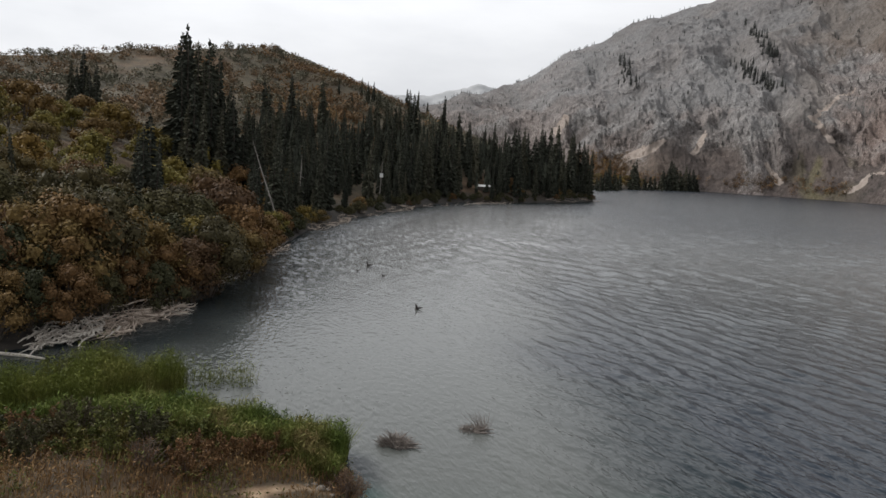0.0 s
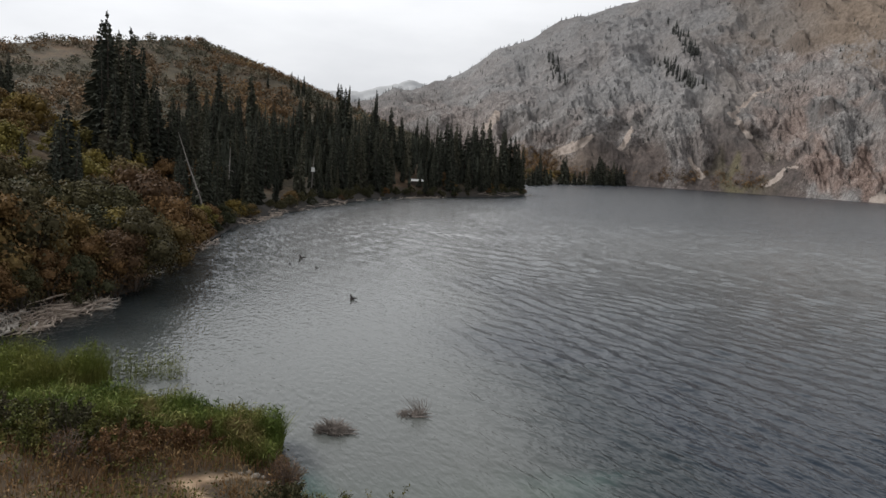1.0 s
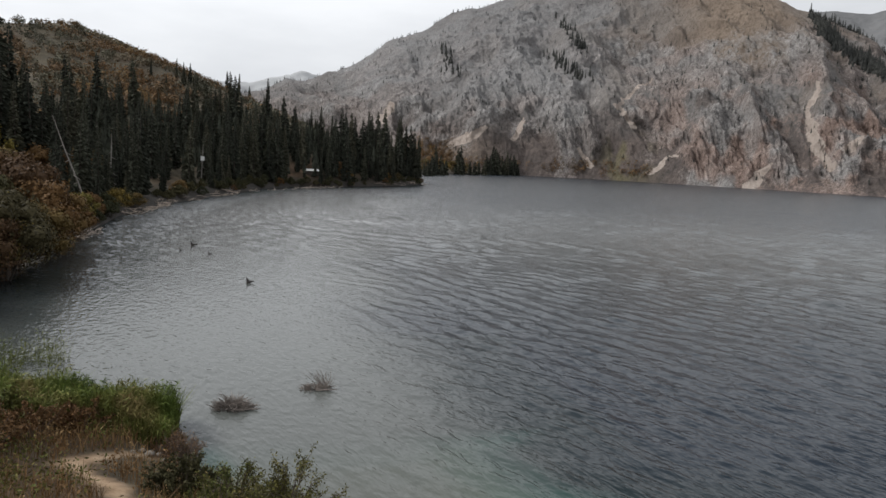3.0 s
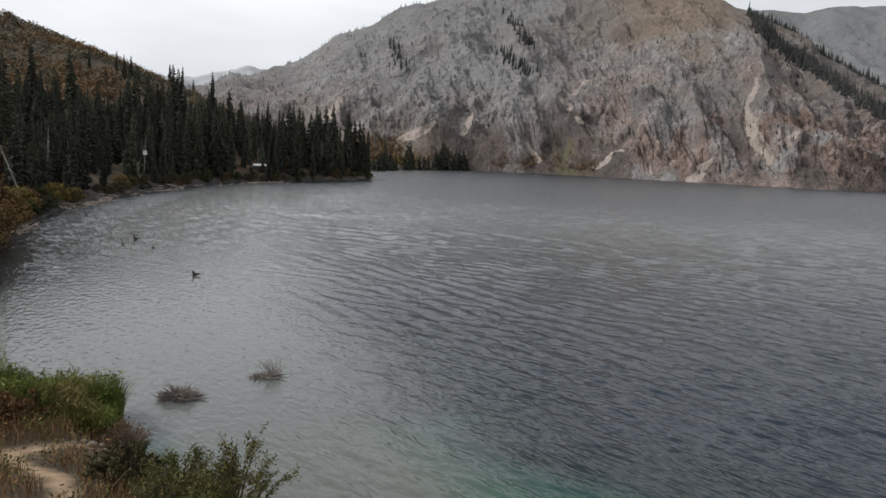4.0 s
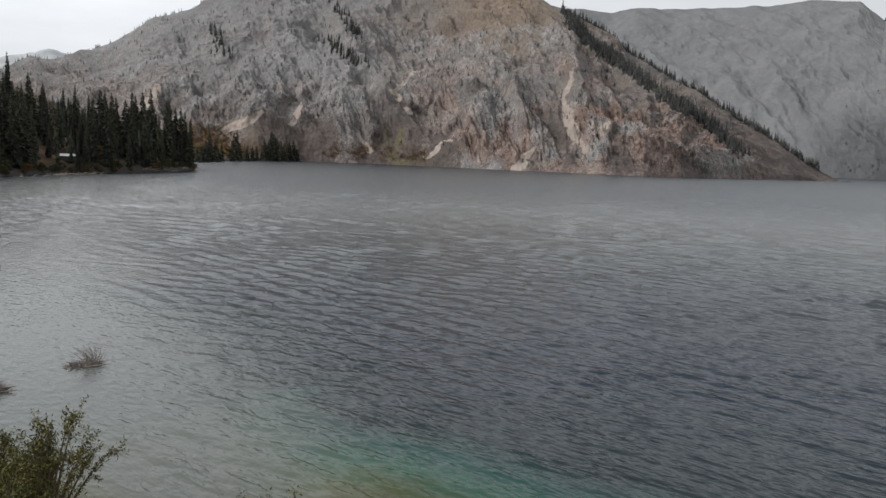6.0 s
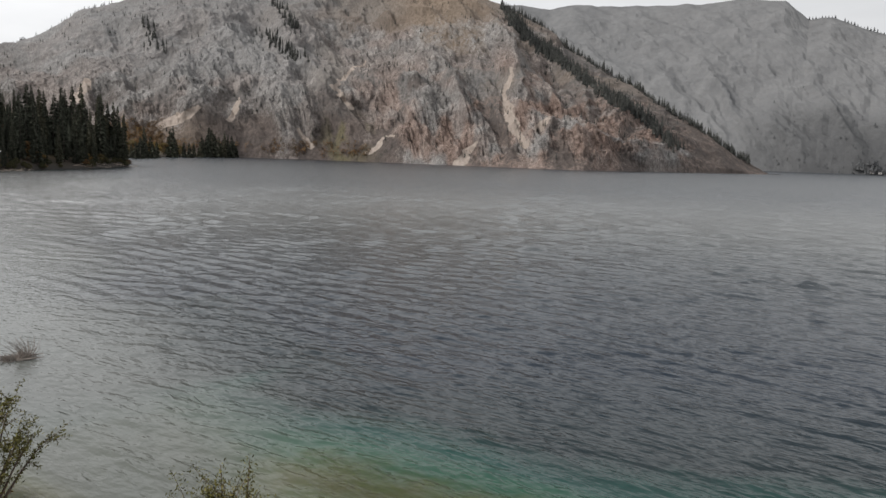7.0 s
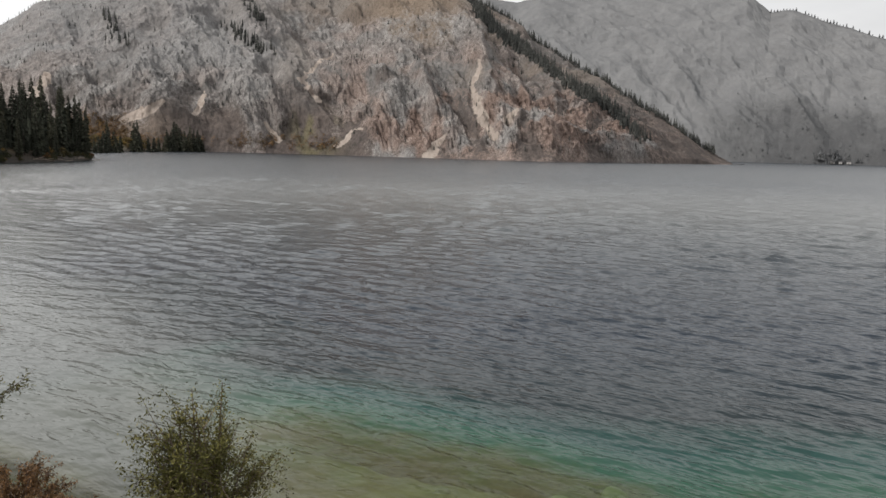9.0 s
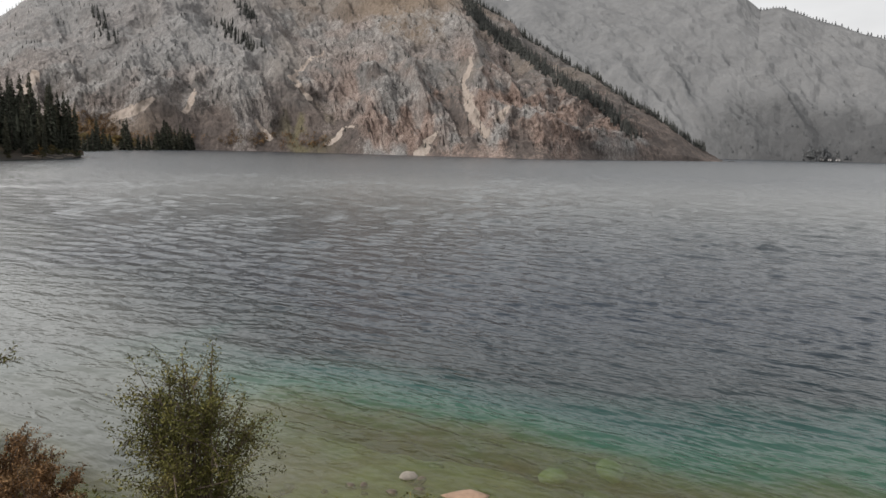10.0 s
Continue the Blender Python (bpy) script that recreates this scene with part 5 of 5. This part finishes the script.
low_weeds(bank(0.50, 1), (-22, 15, 1, 29), 14000, 0.75, M_WEED, "olive and yellow weeds covering the bank", 31)
low_weeds(bank(0, 0.52), (-22, 15, 1, 29), 12000, 0.6, M_DRY, "brown withered weeds covering the bank", 32)
low_weeds(lambda x, y: on_land(x, y) & (to_line(x, y, SHORE)[0] > 0.3), (0, 4, 12, 17), 6000, 0.35, M_WEED, "low olive weeds on the bank under the willow", 33)

# ---------------------------------------------------------------- bushes of the near bank
def make_bush(name, x, y, tall, wide, stems, leaves, size, mat, bark, label, seed, slim=0.34, upright=0.5, lean=(0, 0), low=0.25, category="bush"):
    """A bush of many stems that fork into twigs, with leaves along the twigs."""
    r = np.random.default_rng(seed)
    thing = new(name)
    thing.matrix_basis = pose(x, y, height_at(x, y) - 0.05)
    wood, pts, heads = Bag(), [], []
    for k in range(stems):
        a, out = r.uniform(0, 2 * np.pi), r.uniform(0.08, 1.0) ** 0.7
        top = np.array([math.cos(a) * wide * out + lean[0], math.sin(a) * wide * out + lean[1], tall * (1 - upright * out ** 1.6) * r.uniform(0.8, 1.0)])
        bend = np.array([top[0] * 0.35, top[1] * 0.35, top[2] * 0.5]) + r.normal(size=3) * 0.06
        base = np.array([math.cos(a) * 0.12, math.sin(a) * 0.12, -0.1])
        t = np.linspace(0, 1, 6)[:, None]
        line = (1 - t) ** 2 * base + 2 * t * (1 - t) * bend + t ** 2 * top
        wood.tube(line, np.linspace(0.022 + 0.008 * tall, 0.005, 6), 5)
        for j in range(7):
            u = low + (0.98 - low) * r.random() ** 0.65
            p = np.array([np.interp(u, np.linspace(0, 1, 6), line[:, i]) for i in range(3)])
            d = r.normal(size=3) + np.array([math.cos(a), math.sin(a), 1.1]) * 0.8
            d /= np.linalg.norm(d)
            q = p + d * tall * r.uniform(0.10, 0.24)
            wood.tube([p, (p + q) / 2 + r.normal(size=3) * 0.02, q], [0.009, 0.006, 0.003], 3)
            heads.append((p, q))
        heads.append((line[4], line[5]))
        heads.append((line[3], line[4]))
    wood.piece("stem", bark, thing)
    per = max(1, leaves // len(heads))
    for p, q in heads:
        u = r.uniform(0.1, 1.08, (per, 1))
        pts.append(p + (q - p) * u + r.normal(size=(per, 3)) * 0.036 * (0.6 + tall / 4))
    c = Bag()
    c.leaves(np.concatenate(pts), size, r, 0.5, slim)
    c.piece("foliage", mat, thing)
    return tagged(thing, label, category)


make_bush("willow_bush", 3.05, 10.75, 3.45, 0.76, 34, 28000, 0.056, M_WILLOW, M_TWIG, "upright green willow bush thinning for autumn, on the bank", 61, upright=0.52, low=0.08)
make_bush("willow_bush", 0.15, 17.6, 3.0, 0.85, 16, 5600, 0.085, M_WILLOW, M_TWIG, "open-branched green willow leaning over the water", 62, upright=0.35, lean=(0.45, -0.1), low=0.45)
make_bush("weed_bush", 0.0, 19.2, 1.65, 0.9, 20, 3200, 0.09, M_WEED, M_TWIG, "olive leggy weeds on the bank", 63, upright=0.3)
make_bush("weed_bush", -1.0, 20.4, 1.6, 0.9, 20, 3200, 0.09, M_WEED, M_TWIG, "olive leggy weeds on the bank", 64, upright=0.3)
make_bush("weed_bush", -0.3, 17.4, 1.5, 1.0, 20, 3200, 0.09, M_WEED, M_TWIG, "olive leggy weeds under the willow", 65, upright=0.35)
make_bush("weed_bush", -1.3, 18.6, 1.5, 1.0, 20, 3200, 0.09, M_WEED, M_TWIG, "olive leggy weeds under the willow", 75, upright=0.35)
make_bush("leafy_bush", -2.45, 21.1, 1.3, 1.05, 26, 6000, 0.10, M_SHRUB_DARK, M_TWIG, "dense dark green bush beside the path", 66, upright=0.45, slim=0.5)
make_bush("twiggy_bush", -2.75, 24.3, 1.25, 0.95, 44, 2200, 0.06, M_RUSTBUSH, M_TWIG, "bare brown twiggy bush at the path's end", 67, upright=0.5)
make_bush("twiggy_bush", -3.2, 25.4, 0.9, 0.7, 30, 1500, 0.06, M_RUSTBUSH, M_TWIG, "low brown twiggy bush at the water's edge", 68, upright=0.5)
make_bush("rusty_bush", 1.35, 13.4, 0.95, 0.9, 44, 12000, 0.06, M_RUSTBUSH, M_TWIG, "rust-brown low bush on the bank", 79, upright=0.5)
make_bush("rusty_bush", 1.2, 15.2, 1.1, 1.1, 40, 10000, 0.06, M_RUSTBUSH, M_TWIG, "rust-brown low bush at the water's edge", 69, upright=0.5)
make_bush("leafy_bush", -12.6, 25.4, 1.9, 1.3, 22, 2600, 0.12, M_SHRUB_DARK, M_TWIG, "dark bush among the reeds", 70, upright=0.5, slim=0.5)
make_bush("leafy_bush", -10.9, 24.2, 1.6, 1.1, 22, 2600, 0.12, M_WEED, M_TWIG, "olive bush with yellowing leaves beside the reeds", 71, upright=0.5, slim=0.5)
make_bush("leafy_bush", -15.2, 24.0, 1.5, 1.1, 22, 2600, 0.12, M_WEED, M_TWIG, "olive bush with yellowing leaves beside the reeds", 72, upright=0.5, slim=0.5)
make_bush("twiggy_bush", -9.0, 22.4, 1.2, 1.0, 30, 900, 0.07, M_RUSTBUSH, M_TWIG, "reddish twiggy bush in dry grass", 73, upright=0.5)

thicket_r = np.random.default_rng(77)
for k, (x, y, mat, what) in enumerate([(-17.6, 26.6, M_WEED, "olive bush with yellowing leaves"), (-16.2, 26.0, M_SHRUB_DARK, "dark leafy bush"), (-14.4, 26.4, M_RUSTBUSH, "brown twiggy bush"), (-13.6, 27.6, M_WEED, "olive bush with yellowing leaves"),
                                       (-12.0, 27.2, M_RUSTBUSH, "brown twiggy bush"), (-11.2, 26.0, M_SHRUB_DARK, "dark leafy bush"), (-9.6, 25.0, M_WEED, "olive bush with yellowing leaves"), (-13.4, 23.2, M_RUSTBUSH, "reddish twiggy bush"),
                                       (-16.8, 23.0, M_RUSTBUSH, "reddish twiggy bush"), (-19.0, 25.4, M_WEED, "olive bush with yellowing leaves"), (-8.2, 25.6, M_WEED, "olive bush with yellowing leaves"), (-15.4, 28.2, M_WEED, "olive bush with yellowing leaves"), (-7.0, 24.2, M_RUSTBUSH, "reddish twiggy bush"), (-10.2, 22.6, M_WEED, "olive bush with yellowing leaves"), (-8.6, 23.6, M_WEED, "olive bush with yellowing leaves"), (-11.8, 23.4, M_WEED, "olive bush with yellowing leaves"), (-12.6, 22.0, M_SHRUB_DARK, "dark leafy bush"), (-14.2, 22.0, M_WEED, "olive bush with yellowing leaves"), (-9.4, 24.0, M_SHRUB_DARK, "dark leafy bush"), (-7.6, 22.4, M_RUSTBUSH, "reddish twiggy bush"), (-15.8, 25.0, M_SHRUB_DARK, "dark leafy bush"), (-14.0, 25.0, M_WEED, "olive bush with yellowing leaves"), (-5.9, 25.4, M_RUSTBUSH, "reddish twiggy bush"), (-17.4, 24.4, M_WEED, "olive bush with yellowing leaves"), (-18.2, 22.6, M_SHRUB_DARK, "dark leafy bush")]):
    make_bush("bank_bush", x, y, thicket_r.uniform(1.1, 1.9), thicket_r.uniform(0.8, 1.15), 14, 3000, 0.10, mat, M_TWIG, what + " in the thicket of the bank", 100 + k, upright=0.55, slim=0.5)

# ---------------------------------------------------------------- driftwood, stumps and snags
def log_line(r, length, bend):
    t = np.linspace(-0.5, 0.5, 6)
    return np.column_stack([t * length, bend * length * (t ** 2 - 0.1) * r.choice([-1, 1]) + r.normal(size=6) * 0.035 * length * bend * 4, r.normal(size=6) * 0.06])


def driftwood(x0, y0, x1, y1, count, spread, lengths, mat, label, seed, turn=None, rad=(0.025, 0.08)):
    """A pile of bleached logs; every log is a part."""
    r = np.random.default_rng(seed)
    thing = new("driftwood_pile")
    thing.matrix_basis = pose((x0 + x1) / 2, (y0 + y1) / 2, 0)
    meshes = []
    for k in range(6):
        b = Bag()
        L = r.uniform(*lengths)
        R = r.uniform(*rad)
        ln = log_line(r, L, r.uniform(0.1, 0.45))
        b.tube(ln, R * np.linspace(1.15, 0.45, 6), 7)
        if k % 2 == 0:
            for j in range(4):
                p = ln[0] + r.normal(size=3) * 0.02
                q = p + np.array([-0.35, r.normal() * 0.4, r.normal() * 0.35]) * L * 0.16
                b.tube([p, (p + q) / 2, q], [R * 0.5, R * 0.35, R * 0.12], 5)
        for j in range(4):
            p = ln[int(r.integers(1, 5))]
            q = p + np.array([0.3, r.normal() * 0.4, abs(r.normal()) * 0.3]) * L * 0.2
            b.tube([p, (p + q) / 2 + 0.02, q], [R * 0.45, R * 0.3, R * 0.1], 5)
        meshes.append(mesh_of("log", np.concatenate(b.v), b.f, mat, True))
    a0 = math.degrees(math.atan2(y1 - y0, x1 - x0))
    for k in range(count):
        u = r.random()
        x, y = x0 + (x1 - x0) * u + r.normal() * spread, y0 + (y1 - y0) * u + r.normal() * spread
        z = max(0.02, height_at(x, y)) + r.uniform(0.0, 0.35) * math.exp(-((u - 0.5) * 2) ** 2)
        ob = new("log", meshes[k % 6])
        ob.parent = thing
        s = r.uniform(0.7, 1.2)
        ob.matrix_basis = Matrix.Translation(-thing.matrix_basis.translation) @ pose(x, y, z, r.normal() * 6, r.normal() * 6, a0 + (r.normal() * 28 if turn is None else turn + r.normal() * 25)) @ Matrix.Diagonal((s, s, s, 1))
    return tagged(thing, label, "driftwood")


driftwood(-20.6, 55.0, -21.0, 45.5, 120, 0.6, (2.0, 4.4), M_DRIFT_TAN, "heap of bleached driftwood logs on the shore", 81)
driftwood(-21.4, 46.2, -23.6, 42.4, 70, 0.6, (1.6, 3.4), M_DRIFT, "tangle of white driftwood branches and roots on the shore", 82, turn=40)
driftwood(-20.3, 52.0, -19.6, 56.0, 12, 0.5, (2.0, 4.0), M_DRIFT, "bleached branches lying in the shallows", 83)
driftwood(-20.6, 86, -21.4, 98, 26, 0.7, (2.0, 4.5), M_DRIFT_TAN, "tan driftwood along the water's edge", 84)
driftwood(-21.8, 122, -18.6, 152, 34, 0.9, (2.5, 6.0), M_DRIFT_TAN, "weathered logs washed up below the spruces", 85)
driftwood(-17, 160, -9, 198, 26, 0.9, (3.0, 6.5), M_DRIFT_TAN, "weathered logs washed up below the spruces", 86)
driftwood(-6, 212, 24, 264, 26, 1.0, (3.0, 7.0), M_DRIFT_TAN, "weathered logs washed up below the spruces", 87)
driftwood(34, 280, 66, 330, 26, 1.0, (3.0, 7.0), M_DRIFT_TAN, "weathered logs washed up on the wooded point", 88)
driftwood(-20.2, 66, -20.9, 78, 16, 0.5, (1.6, 3.6), M_DRIFT, "white dead branches in the shallows", 89)
fl = new("driftwood_log")
fl.matrix_basis = pose(-23.6, 40.0, 0.06)
b = Bag()
b.tube([(-2.2, 0.4, 0), (-0.8, 0.1, 0.03), (0.8, 0, 0.02), (2.0, -0.3, 0)], [0.09, 0.11, 0.10, 0.06], 8)
b.piece("stem", M_DRIFT, fl)
tagged(fl, "single pale log floating near the shore", "driftwood")


def stump(x, y, seed, s, label):
    r = np.random.default_rng(seed)
    thing = new("sunken_stump")
    thing.matrix_basis = pose(x, y, 0)
    b = Bag()
    b.tube([(0.05, 0, -1.5), (0, 0, -0.1), (0.02, 0.02, 0.25 * s), (-0.12 * s, 0.0, 0.55 * s)], [0.2 * s, 0.17 * s, 0.12 * s, 0.03], 7)
    b.tube([(0, 0, 0.0), (0.28 * s, 0.02, 0.16 * s), (0.62 * s, 0, 0.20 * s)], [0.13 * s, 0.10 * s, 0.03], 6)
    b.piece("stem", M_WET, thing)
    return tagged(thing, label, "stump", "stumps in the lake")


stump(-8.5, 83.9, 1, 1.0, "dark broken tree stump standing out of the lake")
stump(-1.9, 60.3, 2, 0.85, "dark forked tree stump standing out of the lake")
stump(-9.2, 79.5, 3, 0.5, "small dark stub breaking the lake surface")
stump(-6.2, 77.0, 4, 0.5, "small dark stub breaking the lake surface")


def snag(x, y, wide, twigs, tall, spray, mat, label, seed):
    """A sunken heap of branches, its twigs standing out of the water."""
    r = np.random.default_rng(seed)
    thing = new("brush_snag")
    thing.matrix_basis = pose(x, y, 0)
    b = Bag()
    for k in range(twigs):
        a, out = r.uniform(0, 2 * np.pi), r.random() ** 0.6
        p = np.array([math.cos(a) * wide * 0.42 * out, math.sin(a) * wide * 0.34 * out, -0.12])
        run = r.uniform(0.15, 0.5) * wide
        turn = a + r.normal() * 1.1
        rise = tall * (1 - 0.75 * out) * r.uniform(0.2, 1.0)
        q = p + np.array([math.cos(turn) * run, math.sin(turn) * run * 0.8, 0.10 + rise])
        mid = (p + q) / 2 + r.normal(size=3) * 0.05 + np.array([0, 0, 0.3 * rise])
        fat = r.uniform(0.6, 1.6)
        b.tube([p, mid, q], [0.016 * fat, 0.012 * fat, 0.004], 4)
    for k in range(spray):
        p = np.array([wide * 0.28 + r.normal() * 0.12, r.normal() * 0.12, -0.1])
        q = p + np.array([r.normal() * 0.35 - 0.25, r.normal() * 0.3, r.uniform(0.3, 1.0)])
        b.tube([p, (p + q) / 2 + np.array([0.12, 0, 0]) + r.normal(size=3) * 0.04, q], [0.016, 0.011, 0.003], 4)
    for y, z in ((-0.05, 0.12), (-0.35, 0.06)):
        b.tube([(0, y, 0.02), (wide * 0.5, y - 0.05, z), (wide * 0.85, y - 0.12, z + 0.03)], [0.05, 0.035, 0.012], 5)
    b.piece("branch", mat, thing)
    return tagged(thing, label, "driftwood", "snags in the bay")


snag(-1.5, 30.5, 1.3, 480, 0.75, 0, M_SNAG, "heap of brown dead branches sunk in the shallows", 91)
snag(1.9, 32.8, 1.1, 230, 0.35, 50, M_SNAG, "thin dark dead branches rising from the shallows", 92)


def make_stone(seed, s, mat=None):
    r = np.random.default_rng(seed)
    bm = bmesh.new()
    bmesh.ops.create_icosphere(bm, subdivisions=2, radius=s)
    ax = np.array([1.0, r.uniform(0.6, 0.9), r.uniform(0.4, 0.65)])
    for v in bm.verts:
        k = 1 + 0.35 * (noise.noise(Vector(v.co) / s * 1.3 + Vector((seed * 3.1, 0, 0))))
        v.co = Vector((v.co.x * ax[0] * k, v.co.y * ax[1] * k, v.co.z * ax[2] * k))
    me = bpy.data.meshes.new("stone")
    bm.to_mesh(me)
    bm.free()
    me.materials.append(mat or M_STONE)
    me.polygons.foreach_set("use_smooth", [True] * len(me.polygons))
    return me


STONES = [make_stone(k, 0.2) for k in range(5)]
BROWN_STONES = [make_stone(k, 0.2, M_BROWN_STONE) for k in range(5)]
SUNK_STONES = [make_stone(k, 0.2, M_SUNK_STONE) for k in range(5)]


def stone(x, y, s, sink, label, k, z=None, kind=STONES):
    ob = new("stone", kind[k % 5])
    ob.matrix_basis = pose(x, y, height_at(x, y) + 0.2 * s * 0.4 - sink if z is None else z, 0, 0, k * 67.0) @ Matrix.Diagonal((s, s, s, 1))
    return tagged(ob, label, "stone", "stones of the shore")


stone(7.92, 12.55, 1.05, 0.0, "pale rounded stone at the water's edge", 0, -0.01)
stone(8.05, 12.35, 0.8, 0.0, "dark wet stone beside the pale one", 3, -0.05, BROWN_STONES)
stone(12.0, 10.85, 1.8, 0.0, "round yellowish stone under the clear water", 1, -0.26, SUNK_STONES)
stone(11.0, 11.55, 1.6, 0.0, "round yellowish stone under the clear water", 2, -0.42, SUNK_STONES)
slab = new("stone", STONES[4].copy())
slab.data.materials[0] = M_SLAB
slab.matrix_basis = pose(8.3, 11.2, 0.0, 0, 0, -35) @ Matrix.Diagonal((2.2, 1.3, 1.0, 1))
tagged(slab, "flat brown stone slab at the water's edge", "stone", "stones of the shore")
for k in range(26):
    u = rr.random()
    x, y = np.interp(u, [0, 0.4, 0.7, 1], [5.2, 7.6, 10, 14.5]) + rr.normal() * 0.25, np.interp(u, [0, 0.4, 0.7, 1], [13.7, 12.2, 10, 6]) + rr.normal() * 0.35
    stone(x, y, rr.uniform(0.25, 0.75), 0.03, "small wet brown stone at the water's edge", k, None, BROWN_STONES)
for x, y, s in [(11.5, 10.6, 2.0), (12.3, 12.0, 1.2), (9.4, 13.6, 1.0), (10.4, 12.4, 0.8), (13.4, 9.6, 1.4)]:
    stone(x, y, s, 0.08, "stone lying under the clear shallow water", int(s * 10))
for x, y, s in [(-3.75, 24.6, 0.9), (-3.5, 24.85, 0.7), (-4.0, 24.8, 0.6), (-4.2, 24.4, 0.5), (-3.3, 24.5, 0.5)]:
    stone(x, y, s, 0.02, "pale stone at the end of the sandy path", int(s * 10))

# ---------------------------------------------------------------- dead trunks, hut and houses
def box(b, x0, y0, z0, x1, y1, z1):
    v = [(x, y, z) for z in (z0, z1) for x, y in ((x0, y0), (x1, y0), (x1, y1), (x0, y1))]
    b.add(v, [(3, 2, 1, 0), (4, 5, 6, 7), (0, 1, 5, 4), (1, 2, 6, 5), (2, 3, 7, 6), (3, 0, 4, 7)])


for x, y, h, lx, label in [(-22.9, 103.5, 13.5, -4.4, "leaning bare grey dead trunk among spruces"), (-16.9, 187.0, 10.0, 0.4, "bare grey dead trunk with a white board"), (-25.5, 128.0, 11.0, 0.3, "standing bare grey dead trunk among spruces")]:
    t = new("dead_tree")
    t.matrix_basis = pose(x, y, height_at(x, y) - 0.3)
    b = Bag()
    b.tube([(0, 0, 0), (lx * 0.3, 0, h * 0.35), (lx * 0.7, 0.1, h * 0.7), (lx, 0, h)], [0.14, 0.11, 0.08, 0.03], 7)
    b.piece("trunk", M_GREYWOOD, t)
    for k in range(12):
        b = Bag()
        z = h * (0.1 + 0.07 * k)
        p = np.array([lx * z / h, 0, z])
        a = k * 2.4
        q = p + np.array([math.cos(a), math.sin(a), -0.5]) * (1.5 - 0.08 * k)
        b.tube([p, (p + q) / 2, q], [0.05, 0.035, 0.012], 4)
        b.piece("branch", M_GREYWOOD, t)
    if "board" in label:
        # Made-up board, added for a white spot of unknown nature.
        b = Bag()
        box(b, -0.1, -0.5, 6.0, 0.75, -0.42, 7.0)
        b.piece("board", M_WHITE, t, "white board standing in for an unidentified white spot")
    tagged(t, label, "dead tree")


def hut(name, x, y, turn, w, d, h, wall, roof, label, z=None):
    t = new(name)
    t.matrix_basis = pose(x, y, height_at(x, y) - 0.1 if z is None else z, 0, 0, turn)
    b = Bag()
    box(b, -w / 2, -d / 2, 0, w / 2, d / 2, h)
    b.piece("wall", wall, t)
    b = Bag()
    e, rh = 0.35, h * 0.45
    b.add([(-w / 2 - e, -d / 2 - e, h - 0.05), (w / 2 + e, -d / 2 - e, h - 0.05), (w / 2 + e, d / 2 + e, h - 0.05), (-w / 2 - e, d / 2 + e, h - 0.05), (-w / 2 - e, 0, h + rh), (w / 2 + e, 0, h + rh)],
          [(3, 2, 1, 0), (0, 1, 5, 4), (2, 3, 4, 5), (0, 4, 3), (1, 2, 5)])
    b.piece("roof", roof, t)
    b = Bag()
    box(b, -w * 0.12, -d / 2 - 0.06, 0.1, w * 0.12, -d / 2 - 0.003, h * 0.75)
    b.piece("door", M_BARK, t)
    return tagged(t, label, "hut")


hut("boat_hut", 13.5, 266, -12, 4.2, 2.6, 1.5, M_BARK, M_WHITE, "low hut with a white roof at the water's edge")
for k, (az, d) in enumerate([(64.6, 1975), (65.1, 1980), (64.1, 1985)]):
    x, y = bearing(az, d)
    hut("house", x, y, -60, 7 + 2 * k, 6, 3.6, M_PALE_WALL, M_ROOF, "small white house on the far shore", z=2.0)
